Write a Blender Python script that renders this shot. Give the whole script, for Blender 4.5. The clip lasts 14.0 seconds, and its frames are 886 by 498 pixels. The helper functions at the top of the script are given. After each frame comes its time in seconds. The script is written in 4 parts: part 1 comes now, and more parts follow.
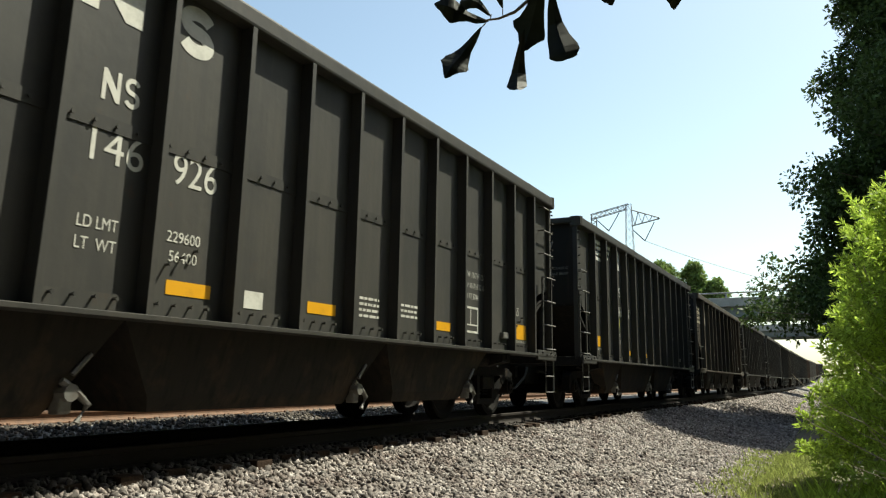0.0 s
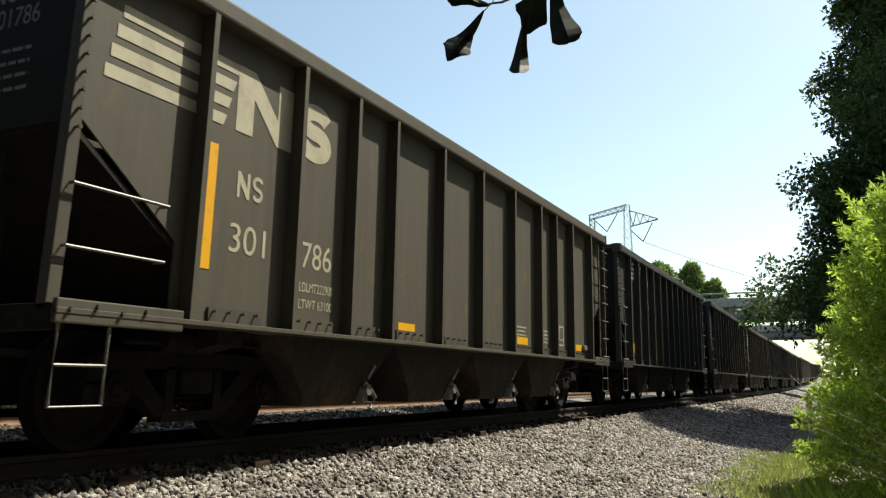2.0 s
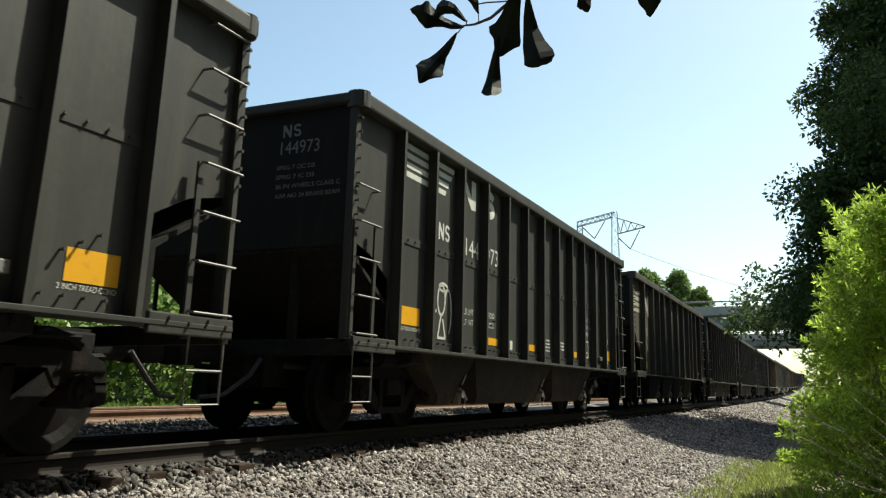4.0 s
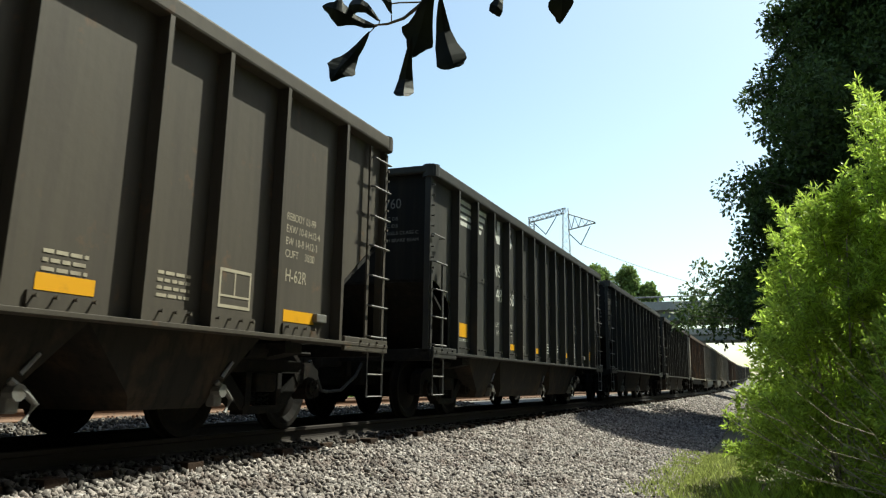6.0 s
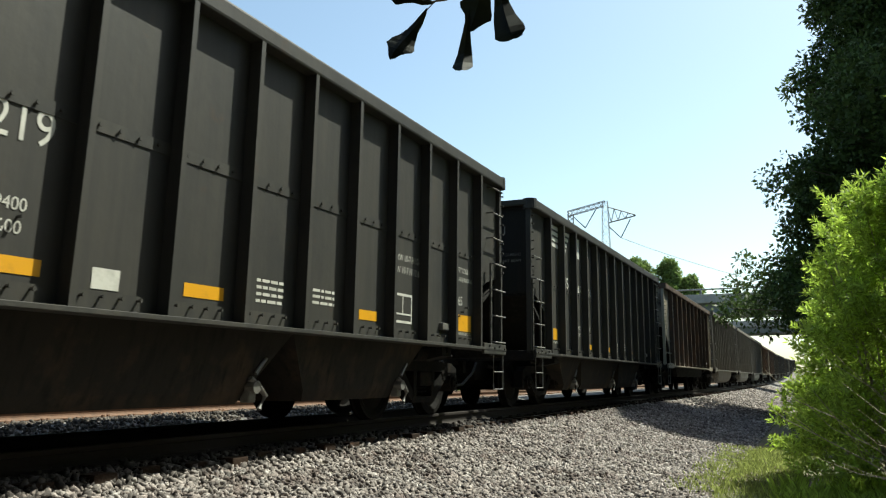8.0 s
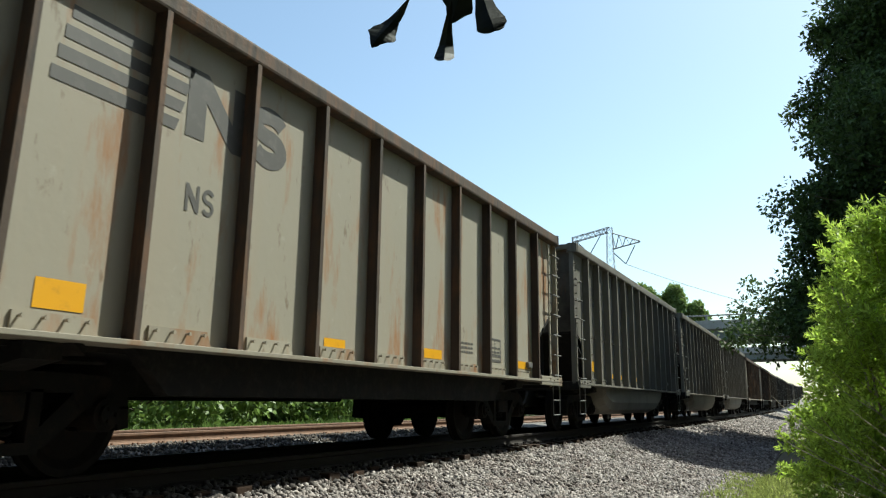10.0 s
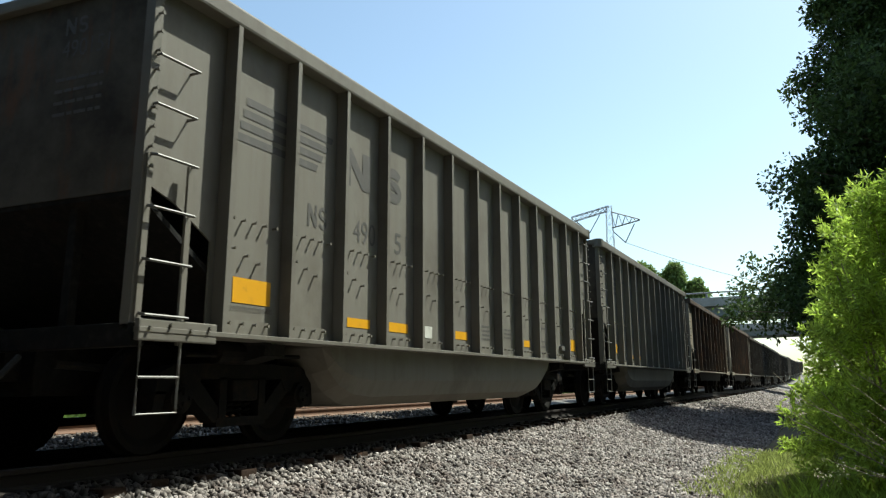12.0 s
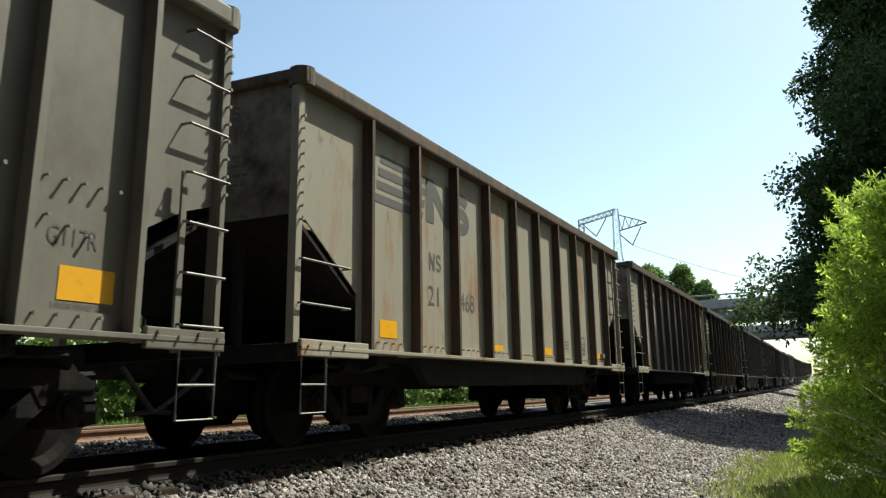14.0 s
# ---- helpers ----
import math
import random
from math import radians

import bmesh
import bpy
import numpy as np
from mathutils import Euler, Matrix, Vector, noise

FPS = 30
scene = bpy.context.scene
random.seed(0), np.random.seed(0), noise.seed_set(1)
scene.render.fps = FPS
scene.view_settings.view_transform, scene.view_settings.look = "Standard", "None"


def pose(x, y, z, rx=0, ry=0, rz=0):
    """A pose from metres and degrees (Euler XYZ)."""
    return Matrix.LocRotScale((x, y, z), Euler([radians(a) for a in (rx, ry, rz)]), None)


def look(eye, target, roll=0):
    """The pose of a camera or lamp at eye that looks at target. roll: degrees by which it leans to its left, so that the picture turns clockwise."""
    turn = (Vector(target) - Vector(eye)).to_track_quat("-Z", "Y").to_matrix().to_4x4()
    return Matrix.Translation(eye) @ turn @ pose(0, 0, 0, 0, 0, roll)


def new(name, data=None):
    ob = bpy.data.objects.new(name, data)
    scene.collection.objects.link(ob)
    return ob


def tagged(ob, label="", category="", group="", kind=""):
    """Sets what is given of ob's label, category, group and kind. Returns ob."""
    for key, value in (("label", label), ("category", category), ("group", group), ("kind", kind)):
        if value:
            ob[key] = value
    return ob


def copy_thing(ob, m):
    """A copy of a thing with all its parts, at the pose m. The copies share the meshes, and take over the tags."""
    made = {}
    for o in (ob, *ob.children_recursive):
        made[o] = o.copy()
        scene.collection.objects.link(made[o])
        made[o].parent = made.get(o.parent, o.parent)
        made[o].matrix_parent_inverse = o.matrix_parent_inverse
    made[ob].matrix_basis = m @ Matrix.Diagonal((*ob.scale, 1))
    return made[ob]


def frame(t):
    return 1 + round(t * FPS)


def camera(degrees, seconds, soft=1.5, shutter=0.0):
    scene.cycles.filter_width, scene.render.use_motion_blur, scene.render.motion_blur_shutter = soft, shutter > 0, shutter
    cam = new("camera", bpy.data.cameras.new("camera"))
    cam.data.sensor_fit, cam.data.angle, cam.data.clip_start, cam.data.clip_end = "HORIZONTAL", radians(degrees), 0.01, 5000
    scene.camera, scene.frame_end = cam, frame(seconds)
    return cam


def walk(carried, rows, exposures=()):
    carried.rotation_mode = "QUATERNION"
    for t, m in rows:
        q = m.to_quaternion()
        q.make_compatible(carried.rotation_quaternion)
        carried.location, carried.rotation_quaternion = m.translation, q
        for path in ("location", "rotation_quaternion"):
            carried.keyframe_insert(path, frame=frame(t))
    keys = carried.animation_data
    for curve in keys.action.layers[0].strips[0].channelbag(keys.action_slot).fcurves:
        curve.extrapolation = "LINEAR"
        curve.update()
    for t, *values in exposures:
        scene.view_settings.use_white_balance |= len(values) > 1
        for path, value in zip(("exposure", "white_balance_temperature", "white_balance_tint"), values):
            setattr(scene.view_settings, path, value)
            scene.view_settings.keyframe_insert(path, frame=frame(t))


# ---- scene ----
F_DEG = 55.18
cam = camera(F_DEG, 14.0, soft=1.2, shutter=0.56)
scene.cycles.rolling_shutter_type, scene.cycles.rolling_shutter_duration = "TOP", 0.06
CAM_X, CAM_Z = 6.0, 0.50
PATH = [  # seconds, yaw, pitch, roll
    (0.0, 24.93, 9.02, 0.0), (0.5, 25.49, 9.17, 0.11), (1.0, 25.23, 8.91, -0.06), (1.5, 24.89, 8.99, -0.04),
    (2.0, 24.81, 9.06, 0.01), (3.2, 24.2, 9.25, -0.4), (4.5, 23.44, 9.44, -0.73), (5.0, 22.01, 9.33, -0.12), (5.5, 20.97, 9.26, 0.05),
    (6.0, 20.68, 9.11, -0.21), (6.5, 20.60, 8.95, -0.10), (7.0, 22.03, 8.80, 0.71), (7.5, 23.16, 8.86, 0.59),
    (8.0, 23.39, 8.78, 0.13), (8.5, 23.47, 9.45, 0.37), (9.8, 23.7, 10.5, 0.3), (11.0, 23.90, 10.90, 0.21), (11.5, 23.87, 10.14, 0.31),
    (12.0, 23.86, 9.33, 1.13), (12.5, 24.25, 9.21, 2.02), (13.0, 24.34, 9.39, 1.81), (13.5, 24.41, 9.46, 1.84),
    (14.0, 24.42, 9.68, 1.72)]
walk(cam, [(t, pose(CAM_X, 0, CAM_Z, 90 + p, r, y)) for t, y, p, r in PATH], [(0, 0.92, 7300, -3), (2, 0.92, 7400, -3), (5, 0.92, 6950, -5), (7.5, 0.92, 6900, -5), (11, 0.86, 6450, -5), (14, 0.88, 6850, -4)])

# ---- light ----
SUN_TO = Vector((-1.0, -1.5, -2.5)).normalized()
sun = new("sun", bpy.data.lights.new("sun", "SUN"))
sun.data.energy, sun.data.angle, sun.data.color = 5.0, radians(0.55), (1.0, 0.97, 0.93)
sun.matrix_world = look((20, 30, 50), Vector((20, 30, 50)) + SUN_TO)
world = bpy.data.worlds.new("world")
scene.world = world
world.use_nodes = True
wn = world.node_tree
sky = wn.nodes.new("ShaderNodeTexSky")
sky.sky_type, sky.sun_disc = "NISHITA", False
sky.sun_elevation, sky.sun_rotation = math.asin(-SUN_TO.z), math.atan2(1.0, 1.5)
sky.dust_density, sky.air_density, sky.ozone_density = 1.4, 0.9, 0.8
wn.links.new(sky.outputs[0], wn.nodes["Background"].inputs[0])
wn.nodes["Background"].inputs[1].default_value = 0.12


# ---- materials ----
def material(name, base, rough=0.7, metal=0.0, spots=(), bump=0.0, bump_scale=60.0, spec=0.5, per_object=0.0, island=0.0, coords="Object"):
    """spots: (colour, noise scale, low, high, stretch xyz) blended over the base one after another."""
    m = bpy.data.materials.new(name)
    m.use_nodes = True
    nt = m.node_tree
    b = nt.nodes["Principled BSDF"]
    b.inputs["Roughness"].default_value, b.inputs["Metallic"].default_value = rough, metal
    b.inputs["Specular IOR Level"].default_value = spec
    tc = nt.nodes.new("ShaderNodeTexCoord")
    rgb = nt.nodes.new("ShaderNodeRGB")
    rgb.outputs[0].default_value = (*base, 1)
    col = rgb.outputs[0]
    for i, (c, scale, lo, hi, stretch) in enumerate(spots):
        mp = nt.nodes.new("ShaderNodeMapping")
        mp.inputs["Scale"].default_value = stretch
        mp.inputs["Location"].default_value = (i * 7.3, i * 3.1, i * 1.7)
        nt.links.new(tc.outputs[coords], mp.inputs[0])
        src = mp.outputs[0]
        if per_object:
            oi = nt.nodes.new("ShaderNodeObjectInfo")
            mul = nt.nodes.new("ShaderNodeVectorMath")
            mul.operation = "MULTIPLY_ADD"
            mul.inputs[1].default_value = (40, 40, 40)
            nt.links.new(oi.outputs["Random"], mul.inputs[0])
            nt.links.new(mp.outputs[0], mul.inputs[2])
            src = mul.outputs[0]
        no = nt.nodes.new("ShaderNodeTexNoise")
        no.inputs["Scale"].default_value, no.inputs["Detail"].default_value = scale, 6
        no.inputs["Roughness"].default_value = 0.65
        nt.links.new(src, no.inputs["Vector"])
        ra = nt.nodes.new("ShaderNodeMapRange")
        ra.inputs["From Min"].default_value, ra.inputs["From Max"].default_value = lo, hi
        nt.links.new(no.outputs["Fac"], ra.inputs["Value"])
        mx = nt.nodes.new("ShaderNodeMix")
        mx.data_type = "RGBA"
        mx.inputs["B"].default_value = (0, 0, 0, 1)
        nt.links.new(ra.outputs[0], mx.inputs["Factor"])
        nt.links.new(col, mx.inputs[6])
        mx.inputs[7].default_value = (*c, 1)
        col = mx.outputs[2]
    if island or per_object:
        hs = nt.nodes.new("ShaderNodeHueSaturation")
        if island:
            rnd = nt.nodes.new("ShaderNodeNewGeometry").outputs["Random Per Island"]
        else:
            rnd = nt.nodes.new("ShaderNodeObjectInfo").outputs["Random"]
        k = island or per_object
        rr = nt.nodes.new("ShaderNodeMapRange")
        rr.inputs["To Min"].default_value, rr.inputs["To Max"].default_value = 1 - k, 1 + k
        nt.links.new(rnd, rr.inputs["Value"])
        nt.links.new(rr.outputs[0], hs.inputs["Value"])
        nt.links.new(col, hs.inputs["Color"])
        col = hs.outputs[0]
    nt.links.new(col, b.inputs["Base Color"])
    if bump:
        nb = nt.nodes.new("ShaderNodeTexNoise")
        nb.inputs["Scale"].default_value, nb.inputs["Detail"].default_value = bump_scale, 5
        nt.links.new(tc.outputs[coords], nb.inputs["Vector"])
        bn = nt.nodes.new("ShaderNodeBump")
        bn.inputs["Strength"].default_value, bn.inputs["Distance"].default_value = bump, 0.02
        nt.links.new(nb.outputs["Fac"], bn.inputs["Height"])
        nt.links.new(bn.outputs[0], b.inputs["Normal"])
    return m


def leafy(name, base, vary=0.35, trans=0.35, rough=0.5, spec=0.3):
    m = material(name, base, rough, island=vary, spec=spec)
    nt = m.node_tree
    b = nt.nodes["Principled BSDF"]
    tr = nt.nodes.new("ShaderNodeBsdfTranslucent")
    mix = nt.nodes.new("ShaderNodeMixShader")
    mix.inputs[0].default_value = trans
    nt.links.new(b.inputs["Base Color"].links[0].from_socket, tr.inputs[0])
    nt.links.new(b.outputs[0], mix.inputs[1])
    nt.links.new(tr.outputs[0], mix.inputs[2])
    nt.links.new(mix.outputs[0], nt.nodes["Material Output"].inputs[0])
    return m


ONE = (1, 1, 1)
RUN = (2.2, 2.2, 0.18)  # streaks that run down
M = {}
M["black"] = material("black_car_paint", (0.036, 0.035, 0.032), 0.55, 0.0, [((0.052, 0.048, 0.041), 2.0, 0.4, 0.7, RUN), ((0.06, 0.038, 0.025), 3.5, 0.62, 0.8, ONE), ((0.028, 0.028, 0.027), 0.8, 0.5, 0.7, ONE)], 0.12, 9, spec=0.22, per_object=0.1)
M["brown"] = material("weathered_brown_car_paint", (0.062, 0.053, 0.041), 0.65, 0.0, [((0.05, 0.042, 0.034), 2.4, 0.42, 0.7, RUN), ((0.13, 0.07, 0.035), 3.0, 0.6, 0.8, ONE)], 0.12, 9, spec=0.22, per_object=0.12)
M["grey"] = material("weathered_grey_car_paint", (0.150, 0.139, 0.118), 0.6, 0.0, [((0.13, 0.115, 0.095), 2.4, 0.45, 0.75, RUN), ((0.10, 0.088, 0.072), 0.9, 0.5, 0.72, ONE), ((0.13, 0.085, 0.05), 4, 0.66, 0.82, ONE)], 0.1, 9, spec=0.22, per_object=0.08)
M["pale"] = material("rusty_pale_grey_car_paint", (0.25, 0.226, 0.18), 0.65, 0.0, [((0.26, 0.225, 0.175), 1.1, 0.46, 0.72, RUN), ((0.24, 0.11, 0.045), 1.3, 0.54, 0.70, (1.6, 1.6, 0.45)), ((0.10, 0.055, 0.03), 4, 0.62, 0.78, (1.3, 1.3, 0.6)), ((0.30, 0.28, 0.23), 7, 0.62, 0.8, ONE)], 0.12, 9, spec=0.22, per_object=0.12)
M["rust"] = material("dark_rusted_steel", (0.075, 0.055, 0.042), 0.75, 0.0, [((0.13, 0.07, 0.04), 3, 0.48, 0.7, (1.5, 1.5, 0.5)), ((0.035, 0.03, 0.026), 5, 0.5, 0.7, RUN)], 0.2, 20, spec=0.2, per_object=0.15)
M["sooted"] = material("coal_grimed_end_sheet", (0.085, 0.076, 0.062), 0.75, 0.0, [((0.03, 0.026, 0.022), 0.9, 0.4, 0.62, ONE), ((0.10, 0.05, 0.028), 2.2, 0.55, 0.72, (1.5, 1.5, 0.4))], 0.12, 9, spec=0.15, per_object=0.15)
M["sootpale"] = material("sooty_pale_end_sheet", (0.19, 0.17, 0.135), 0.75, 0.0, [((0.035, 0.03, 0.025), 0.8, 0.45, 0.6, ONE), ((0.15, 0.05, 0.025), 2.6, 0.58, 0.72, (1.5, 1.5, 0.35))], 0.12, 9, spec=0.15, per_object=0.1)
# brown dust, with light bounced off the ballast put into the lifted base
M["dusty"] = material("dusty_bounce_lit_hopper_steel", (0.022, 0.019, 0.016), 0.85, 0.0, [((0.06, 0.04, 0.025), 1.6, 0.5, 0.72, ONE), ((0.012, 0.011, 0.010), 5, 0.5, 0.7, RUN)], 0.15, 20, spec=0.15)
M["faraway"] = leafy("far_green_leaf", (0.17, 0.24, 0.07), 0.35, 0.35)
# the deep shade below the cars is put into these three near-black bases
M["under"] = material("shaded_underframe_steel", (0.010, 0.0095, 0.009), 0.85, 0.0, [((0.022, 0.016, 0.012), 3, 0.5, 0.75, ONE), ((0.022, 0.02, 0.018), 12, 0.5, 0.7, ONE)], 0.2, 30, spec=0.15)
M["castings"] = material("dusty_shaded_cast_steel", (0.009, 0.0085, 0.008), 0.8, 0.0, [((0.022, 0.015, 0.011), 6, 0.5, 0.75, ONE)], 0.2, 40, spec=0.08)
M["wheel"] = material("shaded_wheel_steel", (0.009, 0.008, 0.0075), 0.75, 0.0, [((0.018, 0.012, 0.009), 7, 0.5, 0.75, ONE)], 0.1, 30, spec=0.08)
M["bright"] = material("worn_bright_steel", (0.15, 0.145, 0.135), 0.55, 0.3, [((0.10, 0.08, 0.06), 9, 0.5, 0.75, ONE)])
M["railsteel"] = material("rusty_rail_side", (0.16, 0.085, 0.05), 0.8, 0.0, [((0.09, 0.05, 0.03), 8, 0.4, 0.7, ONE)], 0.15, 60)
# near track: shade under the train is put into rail, tie and stone colours
M["raildark"] = material("shaded_rail_side", (0.020, 0.015, 0.013), 0.8, 0.0, [((0.02, 0.015, 0.012), 8, 0.4, 0.7, ONE)], 0.15, 60, spec=0.2)
M["tiedark"] = material("shaded_timber_tie", (0.030, 0.018, 0.012), 0.9, 0.0, [((0.075, 0.036, 0.022), 3, 0.58, 0.75, (0.3, 3, 3))], 0.4, 40, per_object=0.3, spec=0.15)
M["shadestone"] = material("shaded_ballast_stone", (0.07, 0.06, 0.055), 0.85, 0.0, [((0.03, 0.027, 0.025), 6, 0.4, 0.7, ONE)], 0.25, 90, island=0.4, spec=0.2)
M["railtop"] = material("polished_rail_head", (0.55, 0.54, 0.52), 0.22, 1.0)
M["tie"] = material("weathered_timber_tie", (0.09, 0.05, 0.03), 0.9, 0.0, [((0.16, 0.085, 0.05), 5, 0.45, 0.7, (0.3, 3, 3)), ((0.06, 0.045, 0.035), 9, 0.5, 0.75, (0.3, 3, 3))], 0.4, 40, per_object=0.25, spec=0.15)
M["stone"] = material("ballast_stone", (0.190, 0.165, 0.152), 0.9, 0.0, [((0.10, 0.078, 0.070), 1.7, 0.46, 0.62, ONE), ((0.31, 0.287, 0.27), 9, 0.52, 0.68, ONE)], 0.3, 70, island=0.62, spec=0.25)
# dirty stone, its base also darkened to deepen the train's shadow
M["dirtshade"] = material("dirty_shaded_ballast_stone", (0.10, 0.085, 0.073), 0.9, 0.0, [((0.045, 0.036, 0.03), 4, 0.42, 0.66, ONE)], 0.2, 90, island=0.55, spec=0.2)
# shadow on the car ends is put into this darker copy of the paint
M["endshade"] = material("shaded_black_end_paint", (0.017, 0.0165, 0.0155), 0.8, 0.0, [((0.03, 0.026, 0.021), 1.6, 0.5, 0.72, RUN), ((0.035, 0.022, 0.015), 4, 0.62, 0.8, ONE)], 0.12, 9, spec=0.12, per_object=0.15)
M["pink"] = material("faded_pink_card", (0.5, 0.17, 0.15), 0.7)
M["bed"] = material("ballast_bed", (0.11, 0.10, 0.09), 0.95, 0.0, [((0.22, 0.20, 0.185), 14, 0.45, 0.6, ONE), ((0.05, 0.045, 0.04), 30, 0.5, 0.62, ONE), ((0.10, 0.08, 0.06), 0.5, 0.5, 0.7, ONE)], 0.9, 22)
M["soil"] = material("dry_soil_and_litter", (0.12, 0.095, 0.065), 0.95, 0.0, [((0.075, 0.09, 0.03), 0.35, 0.45, 0.6, ONE), ((0.10, 0.075, 0.05), 5, 0.45, 0.65, ONE)], 0.6, 14)
M["concrete"] = material("bridge_concrete", (0.33, 0.32, 0.30), 0.85, 0.0, [((0.24, 0.23, 0.21), 0.6, 0.42, 0.7, (1, 1, 0.3)), ((0.38, 0.37, 0.35), 4, 0.5, 0.7, ONE)], 0.15, 6)
M["girder"] = material("painted_bridge_girder", (0.20, 0.22, 0.22), 0.6, 0.0, [((0.14, 0.15, 0.15), 0.8, 0.45, 0.7, ONE)], 0.05, 6)
M["galv"] = material("galvanised_steel", (0.22, 0.225, 0.23), 0.5, 0.6, [((0.2, 0.2, 0.2), 3, 0.45, 0.7, ONE)])
M["bark"] = material("grey_brown_bark", (0.14, 0.105, 0.075), 0.9, 0.0, [((0.07, 0.055, 0.04), 8, 0.42, 0.62, (1, 1, 0.25))], 0.8, 25)
M["twig"] = material("dry_grey_twig", (0.36, 0.30, 0.23), 0.85, 0.0, [((0.12, 0.09, 0.065), 9, 0.45, 0.65, ONE)])
M["oak"] = leafy("dark_oak_leaf", (0.056, 0.088, 0.024), 0.55, 0.34, 0.55, 0.2)
M["fresh"] = leafy("fresh_yellow_green_leaf", (0.36, 0.47, 0.08), 0.45, 0.6)
M["mid"] = leafy("mid_green_leaf", (0.13, 0.20, 0.045), 0.4, 0.3)
# backlit silhouette put into the colour: oak leaf painted near black
M["spray"] = leafy("silhouette_oak_leaf", (0.012, 0.016, 0.006), 0.2, 0.03)
M["grass"] = leafy("grass_blade", (0.25, 0.285, 0.085), 0.5, 0.45)
M["white"] = material("weathered_white_lettering", (0.52, 0.51, 0.46), 0.6, 0.0, [((0.35, 0.34, 0.30), 6, 0.45, 0.7, ONE)])
M["dim"] = material("dim_grey_lettering", (0.17, 0.165, 0.15), 0.7)
M["faded"] = material("faded_grey_lettering", (0.06, 0.055, 0.05), 0.65, 0.0, [((0.10, 0.09, 0.08), 6, 0.5, 0.75, ONE)])
M["tan"] = material("faded_cream_lettering", (0.34, 0.30, 0.22), 0.65, 0.0, [((0.22, 0.19, 0.14), 4, 0.45, 0.7, ONE)])
M["yellow"] = material("reflective_yellow_sheeting", (0.62, 0.30, 0.008), 0.45, 0.0, [((0.4, 0.2, 0.02), 6, 0.52, 0.75, ONE)])
M["paint_a"] = material("blue_spray_paint", (0.13, 0.26, 0.36), 0.6)
M["paint_b"] = material("orange_spray_paint", (0.30, 0.11, 0.03), 0.6)
M["paint_c"] = material("yellow_green_paint_mark", (0.35, 0.36, 0.05), 0.6)
M["coal"] = material("coal_dust", (0.02, 0.02, 0.02), 0.8, 0, [((0.04, 0.04, 0.04), 20, 0.5, 0.7, ONE)], 0.8, 25)


# ---- mesh helpers ----
def box(bm, x0, x1, y0, y1, z0, z1, bevel=0.0):
    vs = [bm.verts.new((x, y, z)) for x in (x0, x1) for y in (y0, y1) for z in (z0, z1)]
    fs = [bm.faces.new([vs[i] for i in f]) for f in ((0, 1, 3, 2), (4, 6, 7, 5), (0, 4, 5, 1), (2, 3, 7, 6), (0, 2, 6, 4), (1, 5, 7, 3))]
    if bevel:
        es = {e for f in fs for e in f.edges}
        bmesh.ops.bevel(bm, geom=list(es), offset=bevel, segments=2, affect="EDGES", profile=0.6)
    return bm


def solid(bm, pts, axis, a0, a1):
    """A flat outline (pairs) drawn out along an axis from a0 to a1."""
    def put(p, q, a):
        return {"x": (a, p, q), "y": (p, a, q), "z": (p, q, a)}[axis]
    lo = [bm.verts.new(put(p, q, a0)) for p, q in pts]
    hi = [bm.verts.new(put(p, q, a1)) for p, q in pts]
    n = len(pts)
    bm.faces.new(lo), bm.faces.new(hi[::-1])
    for i in range(n):
        bm.faces.new([lo[i], hi[i], hi[(i + 1) % n], lo[(i + 1) % n]])
    return bm


def tube(bm, pts, r, seg=6, r_end=None):
    """A bar of round section along a line of points."""
    pts = [Vector(p) for p in pts]
    rings = []
    for i, p in enumerate(pts):
        d = (pts[min(i + 1, len(pts) - 1)] - pts[max(i - 1, 0)]).normalized()
        u = d.orthogonal().normalized() if abs(d.z) > 0.99 else d.cross(Vector((0, 0, 1))).normalized()
        v = d.cross(u)
        rr = r if r_end is None else r + (r_end - r) * i / (len(pts) - 1)
        rings.append([bm.verts.new(p + rr * (math.cos(a) * u + math.sin(a) * v)) for a in (2 * math.pi * k / seg for k in range(seg))])
    for a, b in zip(rings, rings[1:]):
        for k in range(seg):
            bm.faces.new([a[k], a[(k + 1) % seg], b[(k + 1) % seg], b[k]])
    bm.faces.new(rings[0][::-1]), bm.faces.new(rings[-1])
    return bm


def disc(bm, c, axis, r, h, seg=20):
    c, ax = Vector(c), Vector(axis).normalized()
    return tube(bm, [c - ax * h / 2, c + ax * h / 2], r, seg)


def finish(name, bm, smooth=False):
    bmesh.ops.recalc_face_normals(bm, faces=bm.faces)
    me = bpy.data.meshes.new(name)
    bm.to_mesh(me)
    bm.free()
    if smooth:
        me.polygons.foreach_set("use_smooth", [True] * len(me.polygons))
    return me


def part(name, bm, mat, parent=None, label="", smooth=False, at=None):
    me = bm if isinstance(bm, bpy.types.Mesh) else finish(name, bm, smooth)
    if not me.materials:
        me.materials.append(mat)
    ob = new(name, me)
    if parent is not None:
        ob.parent = parent
    if at is not None:
        ob.matrix_basis = at
    if label:
        ob["label"] = label
    return ob


def raw(name, verts, faces, mat):
    me = bpy.data.meshes.new(name)
    me.from_pydata([tuple(v) for v in verts], [], faces)
    me.materials.append(mat)
    return me


